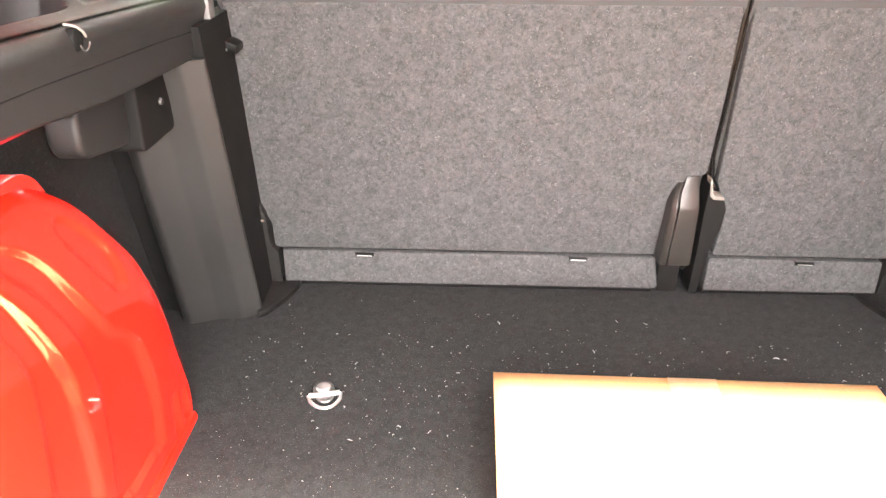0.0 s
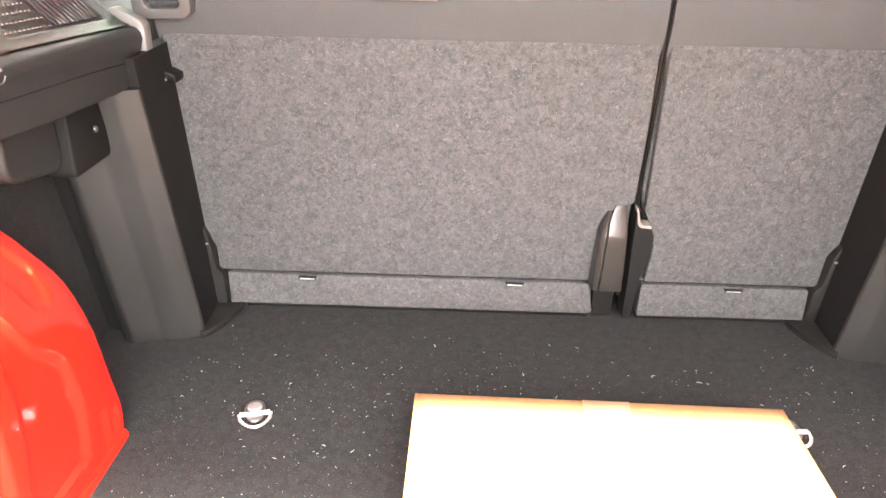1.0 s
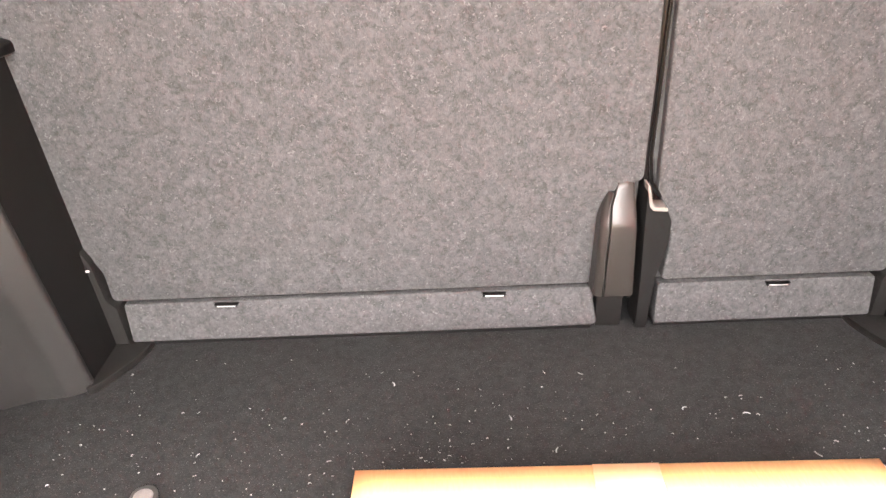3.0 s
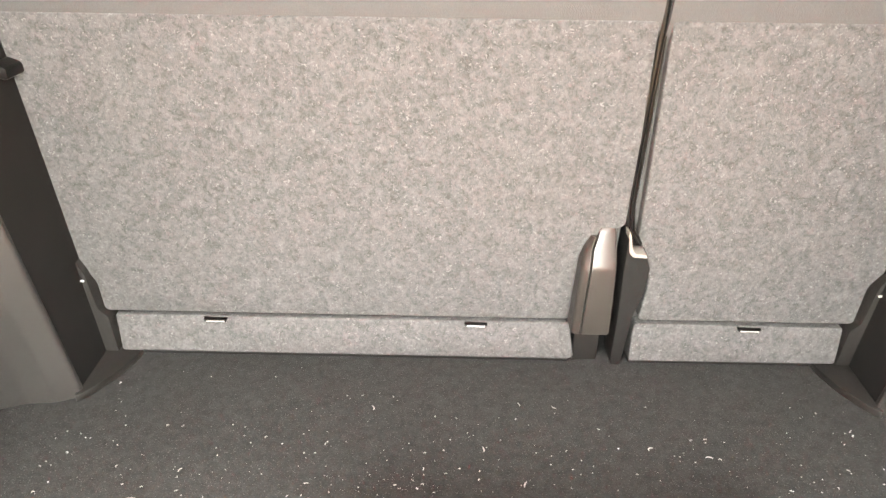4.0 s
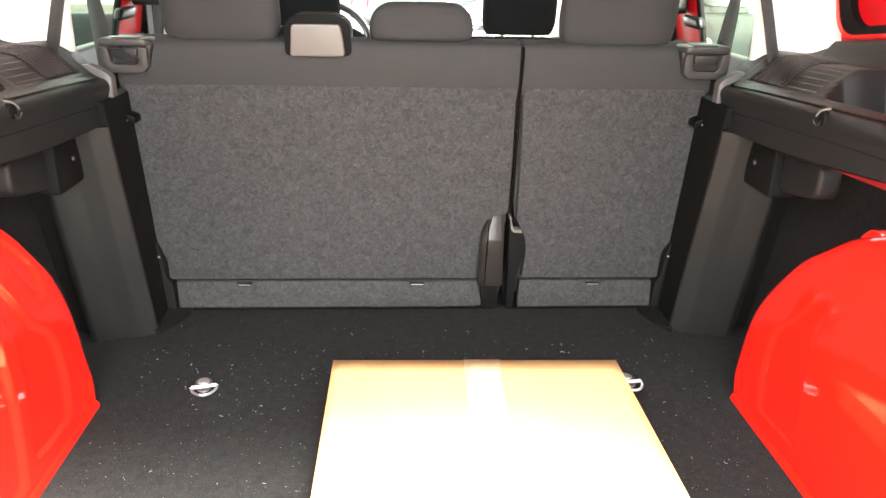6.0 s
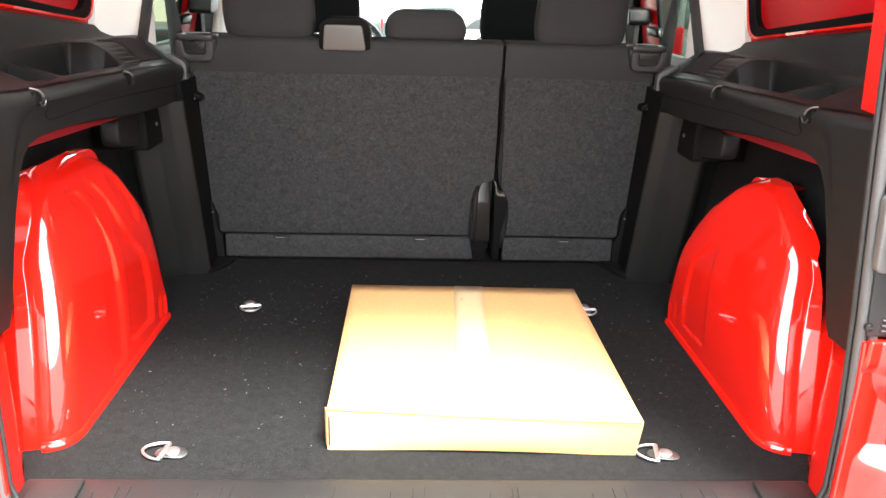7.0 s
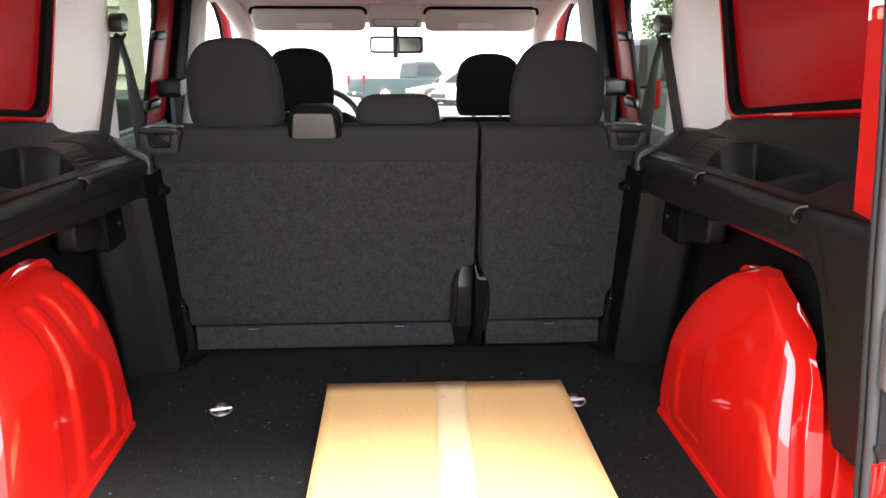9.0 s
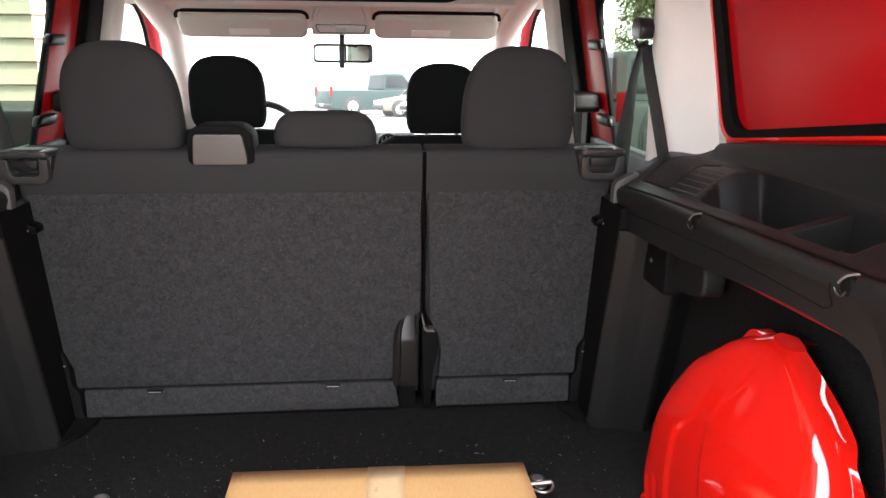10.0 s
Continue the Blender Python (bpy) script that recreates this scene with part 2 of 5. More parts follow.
def curve_at(table, x):
    """The value at x on a smooth line through rows of (x, value)."""
    n = len(table)
    if x <= table[0][0]:
        return table[0][1]
    if x >= table[-1][0]:
        return table[-1][1]
    k = next(i for i in range(n - 1) if x <= table[i + 1][0])
    (a, va), (b, vb) = table[k], table[k + 1]
    slope = (vb - va) / (b - a)

    def tangent(i):
        if i == 0 or i == n - 1:
            return slope
        p, q = (table[i][1] - table[i - 1][1]) / (table[i][0] - table[i - 1][0]), (table[i + 1][1] - table[i][1]) / (table[i + 1][0] - table[i][0])
        return 0.0 if p * q <= 0 else 2 * p * q / (p + q)

    h, t = b - a, (x - a) / (b - a)
    return (2 * t**3 - 3 * t**2 + 1) * va + (t**3 - 2 * t**2 + t) * h * tangent(k) + (3 * t**2 - 2 * t**3) * vb + (t**3 - t**2) * h * tangent(k + 1)


def smoothstep(a, b, x):
    t = min(1.0, max(0.0, (x - a) / (b - a)))
    return t * t * (3 - 2 * t)


# ---- the large structure ----
GROUND = -0.62
ASPHALT = material("worn_pale_asphalt", (0.135, 0.130, 0.124), 0.9, second=(0.10, 0.097, 0.093), scale=0.6, fine=60, mix=0.5, bump=0.6, bump_scale=120)


def ground_z(y):
    """The lot falls away gently ahead of the van, then levels out."""
    return GROUND - 0.023 * y - 0.030 * (min(y, 60) - 10 if y > 10 else 0)


ROWS_Y = [-400, -100, 0, 10, 20, 30, 40, 50, 60, 150, 400]
ground = part("ground", sheet(lambda u, v: (-400 + 800 * u, ROWS_Y[round(v * 10)], ground_z(ROWS_Y[round(v * 10)])), 9, 11), ASPHALT)
tagged(ground, "pale worn asphalt of a parking lot", "ground", kind="structure")

# cargo floor: carpet sheet between the wheel arches
floor_line = [(-0.66, 0.118), (0.66, 0.118), (0.70, 0.2), (0.784, 0.24), (0.784, 1.42), (-0.784, 1.42), (-0.784, 0.24), (-0.70, 0.2)]
floor = part("floor", prism(floor_line, -0.012, 0.0, along_z), CARPET)
tagged(floor, "black needle-felt cargo floor carpet with dust and lint", "floor", kind="structure")
underfloor = part("floor_pan", block(-0.83, 0.83, 0.03, 3.4, -0.09, -0.016), RED)
tagged(underfloor, "red painted steel floor pan under the carpet", "floor pan", kind="structure")

# ceiling
ROOF = [(-0.02, 1.27), (0.6, 1.31), (1.5, 1.30), (2.0, 1.24), (2.3, 1.15), (2.52, 1.04), (2.66, 0.965), (2.72, 0.93)]


def ceiling_at(u, v):
    y = -0.02 + 2.74 * v
    x = (2 * u - 1)
    half = 0.76 - 0.10 * smoothstep(2.2, 2.72, y)
    drop = (0.10 - 0.085 * smoothstep(2.0, 2.6, y)) * abs(x) ** 5
    return (half * x, y, curve_at(ROOF, y) - drop)


ceiling = part("ceiling", sheet(ceiling_at, 25, 50), LINER)
thick(ceiling, 0.03, 1.0)
tagged(ceiling, "light grey woven headliner of the van roof", "ceiling", kind="structure")


def roof_at(u, v):
    x, y, z = ceiling_at(u, v)
    return (x * 1.12, -0.08 + (y + 0.02) * 1.04, z + 0.075 - 0.02 * abs(2 * u - 1) ** 3)


roof = thick(part("roof", sheet(roof_at, 25, 40), RED), 0.01, 1.0)
tagged(roof, "red painted steel van roof", "roof", kind="structure")


# side walls of the body, built for one side and mirrored by s = -1 (left) or 1 (right)
def window_front(z):
    return 0.962 + 0.41 * (z - 0.69)


def window_bottom(y):
    return 0.694 + 0.112 * (0.96 - y)


def side_wall(s, name):
    def P(x, y, z):
        return (s * x, y, z)

    wall = thing(name, "red van body side with dark lower inner panel", "wall", kind="structure")
    # outer skin below the belt line
    part("outer_skin", shift(block(0.845, 0.87, -0.01, 3.45, -0.36, 0.585, 0.006), P), RED, wall)
    # inner panel behind the trim: dark felt ahead, red steel behind with shade in its colour
    part("inner_felt", shift(block(0.785, 0.80, 0.05, 1.2, -0.01, 0.53, 0.003), P), CARPET, wall, "black felt inner panel")
    part("inner_steel", shift(block(0.664, 0.70, 0.20, 0.72, 0.5180, 0.566, 0.004), lambda x, y, z: P(x, y, z + 0.05 * (0.37 - y))), SHADED_RED, wall, "red steel rail behind the trim, darkened for shade")
    # body panel closing the window hole, gasket round it, and its red rim
    outline = [(window_front(0.69), 0.69), (0.10, window_bottom(0.10)), (0.10, 1.24), (window_front(1.24), 1.24)]

    def inset(front, low):
        return rounded([(outline[0][0] - front, outline[0][1] + low), (outline[1][0] + low, outline[1][1] + low), (outline[2][0] + low, outline[2][1] - low), (outline[3][0] - front, outline[3][1] - low)], 0.05, 6)

    def ring(outer, inner, x0, x1):
        bm = bmesh.new()
        loops = [[bm.verts.new(P(x, y, z)) for y, z in line] for line, x in ((outer, x1), (outer, x0), (inner, x0), (inner, x1))]
        n = len(outer)
        for a, b in zip(loops, loops[1:]):
            for i in range(n):
                bm.faces.new((a[i], a[(i + 1) % n], b[(i + 1) % n], b[i]))
        return bm

    part("window_rim", ring(inset(-0.006, -0.004), inset(0.002, 0.002), 0.794, 0.84), RED, wall)
    part("gasket", ring(inset(0.002, 0.002), inset(0.036, 0.020), 0.796, 0.84), MATT_BLACK, wall, "black rubber window gasket")
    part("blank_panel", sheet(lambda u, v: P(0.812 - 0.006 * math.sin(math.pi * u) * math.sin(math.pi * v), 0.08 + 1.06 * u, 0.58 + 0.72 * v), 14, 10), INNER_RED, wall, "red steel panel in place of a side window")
    # rear pillar: painted strip beside the opening
    def pillar_xy(z):
        d = -0.066 * (z - 0.65)
        return [(0.612 + d, 0.02), (0.633 + d, 0.140), (0.648 + d, 0.152), (0.80, 0.165), (0.87, 0.02), (0.80, -0.01), (0.66 + d, -0.01)]
    part("rear_pillar", loft([[P(x, y, z) for x, y in pillar_xy(z)] for z in (0.64, 0.85, 1.05, 1.26)]), RED, wall, "red painted rear pillar")
    # lower end of the body beside the opening
    def low_xy(z):
        d = -0.03 * z + (0.03 if z > 0.25 else 0)
        return [(0.652 + d, 0.02), (0.652 + d, 0.10), (0.70, 0.2), (0.86, 0.2), (0.87, 0.0), (0.80, -0.012), (0.70, 0.004)]
    part("rear_corner", loft([[P(x, y, z) for x, y in low_xy(z)] for z in (-0.12, 0.1, 0.249, 0.251, 0.64)]), RED, wall, "red painted body corner")
    # sliding door: painted frame, rubber, lower lining
    # the door's front edge slants
    def D(x, y, z):
        return (s * x, y + 0.65 * (z - 0.94), z)
    part("door_frame", shift(block(0.799, 0.815, 1.897, 2.10, 0.35, 1.2, 0.006, 3), D), INNER_RED, wall, "red painted door frame")
    part("door_rubber", shift(block(0.796, 0.809, 1.862, 1.893, 0.35, 1.2, 0.005, 3), D), MATT_BLACK, wall)
    # the door's head: painted rail and a rubber that rounds its corner
    part("door_head", shift(block(0.7985, 0.8145, 1.21, 2.02, 1.028, 1.2, 0.006, 3), P), INNER_RED, wall, "red painted door head")
    part("head_rubber", tube([P(0.804, 1.872, 0.93), P(0.804, 1.893, 0.975), P(0.804, 1.886, 1.000), P(0.804, 1.862, 1.016), P(0.804, 1.81, 1.021), P(0.804, 1.21, 1.022)], 0.011, 10), MATT_BLACK, wall)
    part("pillar_rubber", shift(block(0.775, 0.86, 2.104, 2.262, 0.35, 1.2, 0.015, 3), D), MATT_BLACK, wall)
    part("door_lining", shift(block(0.79, 0.836, 1.16, 3.3, -0.3, 0.600, 0.015, 3), P), PLASTIC, wall, "black plastic door lining")
    part("front_pillar_trim", shift(block(0.748, 0.86, 2.266, 2.41, 0.35, 1.2, 0.025, 4), D), BEIGE, wall, "light grey belt pillar trim")
    part("cant_rail", loft([[P(0.70 + dx, y, curve_at(ROOF, y) - 0.02 + (dz * (1 - 0.8 * smoothstep(2.15, 2.40, y)) if dz < 0 else dz)) for dx, dz in ((0, 0.02), (0.008, -0.015), (0.025, -0.05), (0.06, -0.07), (0.16, -0.05), (0.16, 0.06), (0.05, 0.07))] for y in (0.05, 0.4, 0.8, 1.2, 1.5, 1.8, 2.0, 2.1, 2.2, 2.3, 2.4, 2.52)]), BEIGE, wall, "light grey roof rail trim")
    # windscreen pillar and front door frame
    part("screen_pillar", tube([P(0.73, 2.20, 1.17), P(0.713, 2.40, 1.095), P(0.688, 2.56, 1.010), P(0.660, 2.72, 0.920), P(0.690, 2.97, 0.745), P(0.735, 3.39, 0.42)], 0.046, 12), BEIGE, wall, "light grey windscreen pillar trim")
    # the frame's shade is put into its darker red
    part("front_door_frame", tube([P(0.795, 2.56, 1.050), P(0.79, 2.73, 1.040), P(0.79, 2.84, 0.998), P(0.79, 2.92, 0.93), P(0.79, 2.96, 0.85), P(0.795, 3.00, 0.70), P(0.80, 3.02, 0.55)], 0.028, 14), SHADED_RED, wall, "red front door frame, darkened for shade")
    part("front_door_seal", tube([P(0.785, 2.56, 1.022), P(0.78, 2.66, 1.013), P(0.78, 2.73, 0.975), P(0.78, 2.785, 0.92), P(0.78, 2.815, 0.85), P(0.785, 2.84, 0.70), P(0.79, 2.86, 0.55)], 0.008, 10), MATT_BLACK, wall)
    for z in (0.875, 0.66):
        part("door_hinge_stop", shift(block(0.776, 0.80, 1.84, 1.96, z - 0.016, z + 0.016, 0.010, 3), D), JET_BLACK, wall, "black door buffer")
    # glass
    w = thing("window_1" if s < 0 else "window_2", "green-tinted sliding door window glass", "window", kind="structure")
    g = part("pane", shift(block(0.838, 0.842, 1.17, 1.84, 0.56, 1.2, 0), P), GREEN_GLASS, w)
    g.visible_shadow = False
    g = part("pane", shift(block(0.835, 0.839, 2.44, 3.3, 0.56, 1.04, 0), P), GLASS, w)
    g.visible_shadow = False
    # light trim of the pillar behind the sliding door
    def c_xy(z):
        yw = window_front(z)
        lean = 0.03 * (z - 0.85)
        return [(0.792, yw + 0.012), (0.75, max(1.062 + lean, yw + 0.020)), (0.72, max(1.085 + lean, yw + 0.032)), (0.703, max(1.115 + lean, yw + 0.047)), (0.700, max(1.135 + lean, yw + 0.062)), (0.715, 1.165 + lean), (0.77, 1.185 + lean), (0.86, 1.205 + lean), (0.86, 1.0)]
    c = part("pillar_trim", loft([[P(x, y, z) for x, y in c_xy(z)] for z in (0.625 + 0.025 * k for k in range(24))]), BEIGE)
    tagged(c, "light grey plastic pillar trim beside the rear seat", "pillar trim", kind="structure")
    return wall


side_wall(-1, "wall_left")
side_wall(1, "wall_right")

# front of the van: windscreen, bonnet, bulkhead
screen = thing("window_3", "clear curved windscreen of the van", "window", kind="structure")
pane = part("pane", sheet(lambda u, v: ((2 * u - 1) * (0.65 + 0.08 * v), 2.73 + 0.68 * v + 0.06 * (1 - (2 * u - 1) ** 2), 0.93 - 0.52 * v), 15, 8), SCREEN_GLASS, screen)
pane.visible_shadow = False
bonnet = thing("bonnet", "red sloping van bonnet", "bonnet", kind="structure")
part("panel", prism(rounded([(3.42, -0.35), (4.15, -0.35), (4.18, 0.05), (4.0, 0.22), (3.42, 0.40)], 0.08), -0.84, 0.84, along_x, 0.03), RED, bonnet)
bulkhead = part("bulkhead", block(-0.82, 0.82, 3.38, 3.41, -0.3, 0.40), PLASTIC)
tagged(bulkhead, "black bulkhead in front of the footwell", "bulkhead", kind="structure")

# ---- cargo space ----
# pressings: rows of (height, rear edge, front edge)
PAD_FRONT = [(0.04, 0.690, 0.69), (0.05, 0.555, 0.690), (0.10, 0.560, 0.696), (0.16, 0.570, 0.692), (0.20, 0.576, 0.684), (0.225, 0.577, 0.665), (0.255, 0.575, 0.630), (0.285, 0.568, 0.612), (0.33, 0.552, 0.590), (0.37, 0.530, 0.572), (0.395, 0.513, 0.553), (0.41, 0.520, 0.53)]
PAD_MIDDLE = [(0.03, 0.44, 0.51), (0.10, 0.443, 0.518), (0.18, 0.450, 0.525), (0.25, 0.466, 0.527), (0.30, 0.476, 0.518), (0.34, 0.468, 0.507), (0.37, 0.455, 0.496), (0.40, 0.435, 0.478), (0.41, 0.44, 0.45)]
PAD_UPPER = [(0.285, 0.675, 0.690), (0.30, 0.662, 0.696), (0.33, 0.645, 0.692), (0.36, 0.628, 0.674), (0.385, 0.618, 0.652), (0.398, 0.625, 0.636)]
RIB_A = [(0.02, 0.735, 0.745), (0.075, 0.738, 0.748)]
RIB_B = [(0.02, 0.770, 0.780), (0.06, 0.774, 0.786)]
LEFT_PRESSED = (PAD_FRONT, PAD_MIDDLE, PAD_UPPER, RIB_A, RIB_B)
RIGHT_PRESSED = (PAD_FRONT, RIB_A, RIB_B)

# outline tables over the height: front edge, rear edge, flared rear rim, inner face; the two housings differ at the crown
LEFT_ARCH = {
    "crown": 0.458,
    "pressed": LEFT_PRESSED,
    "front": [(0.0, 0.806), (0.06, 0.824), (0.12, 0.828), (0.18, 0.818), (0.24, 0.800), (0.29, 0.778), (0.33, 0.752), (0.36, 0.729), (0.39, 0.702), (0.41, 0.680), (0.43, 0.654), (0.442, 0.634), (0.458, 0.605)],
    "rear": [(0.0, 0.214), (0.10, 0.236), (0.20, 0.260), (0.28, 0.281), (0.34, 0.300), (0.38, 0.320), (0.41, 0.345), (0.43, 0.380), (0.458, 0.43)],
    "rim": [(0.0, 0.210), (0.10, 0.226), (0.20, 0.244), (0.25, 0.253), (0.29, 0.262), (0.34, 0.279), (0.40, 0.295), (0.43, 0.325), (0.458, 0.40)],
    "inner": [(0.0, 0.628), (0.015, 0.624), (0.10, 0.624), (0.20, 0.628), (0.28, 0.635), (0.33, 0.645), (0.36, 0.653), (0.39, 0.664), (0.42, 0.679), (0.44, 0.696), (0.458, 0.720)],
    "tab": [(0.40, 0.39), (0.46, 0.443), (0.56, 0.455), (0.632, 0.453), (0.658, 0.438), (0.69, 0.39)],
}
RIGHT_ARCH = {
    "crown": 0.440,
    "pressed": RIGHT_PRESSED,
    "front": [(0.0, 0.806), (0.06, 0.826), (0.12, 0.834), (0.17, 0.824), (0.21, 0.806), (0.25, 0.782), (0.285, 0.757), (0.31, 0.739), (0.331, 0.722), (0.356, 0.688), (0.38, 0.652), (0.403, 0.617), (0.425, 0.575), (0.44, 0.54)],
    "rear": [(0.0, 0.214), (0.10, 0.236), (0.20, 0.260), (0.28, 0.281), (0.34, 0.304), (0.37, 0.330), (0.40, 0.372), (0.42, 0.415), (0.44, 0.46)],
    "rim": [(0.0, 0.210), (0.10, 0.226), (0.20, 0.244), (0.25, 0.253), (0.29, 0.264), (0.325, 0.283), (0.345, 0.302), (0.365, 0.322), (0.39, 0.356), (0.415, 0.404), (0.44, 0.46)],
    "inner": [(0.0, 0.628), (0.015, 0.624), (0.10, 0.621), (0.20, 0.624), (0.27, 0.632), (0.31, 0.640), (0.35, 0.650), (0.39, 0.660), (0.42, 0.672), (0.44, 0.690)],
    "tab": [(0.49, 0.39), (0.535, 0.420), (0.57, 0.430), (0.592, 0.429), (0.608, 0.416), (0.63, 0.39)],
}


def pressing(pressed, y, z):
    deep = 0.0
    for rows in pressed:
        if rows[0][0] - 0.02 < z < rows[-1][0] + 0.02:
            a, b = curve_at([r[:2] for r in rows], z), curve_at([(r[0], r[2]) for r in rows], z)
            inside = min(y - a, b - y, (z - rows[0][0]) * 1.0, (rows[-1][0] - z) * 1.0)
            deep = max(deep, smoothstep(-0.007, 0.007, inside))
    return deep


def wheel_arch(s, rib_top, rib_deep, form):
    """Painted wheel housing: rounded plan at each height, pressed ribs on its inner face."""
    arch = thing("wheel_arch", "glossy red painted steel wheel arch with pressed ribs", "wheel arch", "wheel arches")

    def at(u, v):
        z = form["crown"] * v
        yf, yr, xi = curve_at(form["front"], z), curve_at(form["rear"], z), curve_at(form["inner"], z)
        # plan: from the wall along the rear, the inner face and the front back to the wall
        rr, rf = 0.058 - 0.038 * smoothstep(0.30, 0.42, z), 0.02 + 0.065 * smoothstep(0.0, 0.14, z) - 0.03 * smoothstep(0.33, 0.42, z)
        ye = curve_at(form["rim"], z)
        xe = max(0.704 + 0.012 * smoothstep(0.34, 0.37, z), xi + rr + 0.004)
        # the rear face flares out to a sharp edge, behind which the housing drops away
        cy = [(0.80, ye + 0.20 * smoothstep(0.21, 0.28, z)), (xe, ye), (xi + rr, yr), (xi, yr + rr), (xi, yf - rf), (xi + rf * 0.75, yf), (0.80, yf)]
        cuts = [0, 0.07, 0.17, 0.28, 0.66, 0.86, 1.0]
        k = max(i for i in range(6) if u >= cuts[i] - 1e-9)
        t = (u - cuts[k]) / (cuts[k + 1] - cuts[k])
        a, b = cy[k], cy[k + 1]
        if k == 2 or k == 4:
            corner = (xi, yr) if k == 2 else (xi, yf)
            x = (1 - t) ** 2 * a[0] + 2 * t * (1 - t) * corner[0] + t * t * b[0]
            y = (1 - t) ** 2 * a[1] + 2 * t * (1 - t) * corner[1] + t * t * b[1]
        else:
            x, y = a[0] + (b[0] - a[0]) * t, a[1] + (b[1] - a[1]) * t
        x, y = max(x, 0.60), y
        # shallow pressings that follow the front edge
        rise = -rib_deep * (1 - 0.92 * smoothstep(rib_top, rib_top + 0.08, z)) * pressing(form["pressed"], y, z)
        if u > 0.27:
            x -= rise
        # the crown falls away towards the wall
        return (s * x, y, z - 0.35 * max(0.0, x - 0.722) * smoothstep(0.34, 0.42, z))

    def shell():
        bm = sheet(at, 200, 100)
        bm.verts.ensure_lookup_table()
        top = [bm.verts[99 * 200 + i] for i in range(200)]
        bm.faces.new(top)
        return bm

    part("housing", shell(), RED, arch)
    # spot-welded flange along the floor, and the tab at the crown
    line = [p for p in (at(u / 60, 0.0) for u in range(11, 43)) if p[1] < 0.80]
    bm = bmesh.new()
    rows = []
    for i, (x, y, z) in enumerate(line):
        ax, ay = line[max(0, i - 1)][:2]
        bx, by = line[min(len(line) - 1, i + 1)][:2]
        n = Vector((by - ay, -(bx - ax), 0)).normalized()
        if n.x * s > 0 and abs(n.x) > 0.2:
            n = -n
        if i < 8:
            n = Vector((n.x, -abs(n.y), 0))
        o = n * 0.011
        rows.append([bm.verts.new(p) for p in ((x - o.x, y - o.y, 0.014), (x + o.x * 0.7, y + o.y * 0.7, 0.012), (x + o.x, y + o.y, 0.006), (x + o.x, y + o.y, 0.0))])
    for a, b in zip(rows, rows[1:]):
        for k in range(3):
            bm.faces.new((a[k], b[k], b[k + 1], a[k + 1]))
    part("flange", bm, RED, arch, "red welded seam flange")
    part("tab", shift(prism(rounded(form["tab"], 0.02, 6), 0.700, 0.728, along_x, 0.012, 5), lambda x, y, z: (s * x, y, z)), RED, arch)
    return arch


wheel_arch(-1, 0.42, 0.0085, LEFT_ARCH)
wheel_arch(1, 0.22, 0.0048, RIGHT_ARCH)

SHELF_TOP = [(0.012, 0.640), (0.12, 0.634), (0.21, 0.627), (0.40, 0.619), (0.61, 0.610), (0.80, 0.600), (0.95, 0.591), (1.034, 0.586), (1.14, 0.580)]
SHELF_LOW = [(0.012, 0.262), (0.145, 0.262), (0.152, 0.285), (0.160, 0.42), (0.170, 0.495), (0.190, 0.535), (0.22, 0.549), (0.28, 0.550), (0.42, 0.542), (0.72, 0.512), (1.0, 0.496), (1.14, 0.488)]


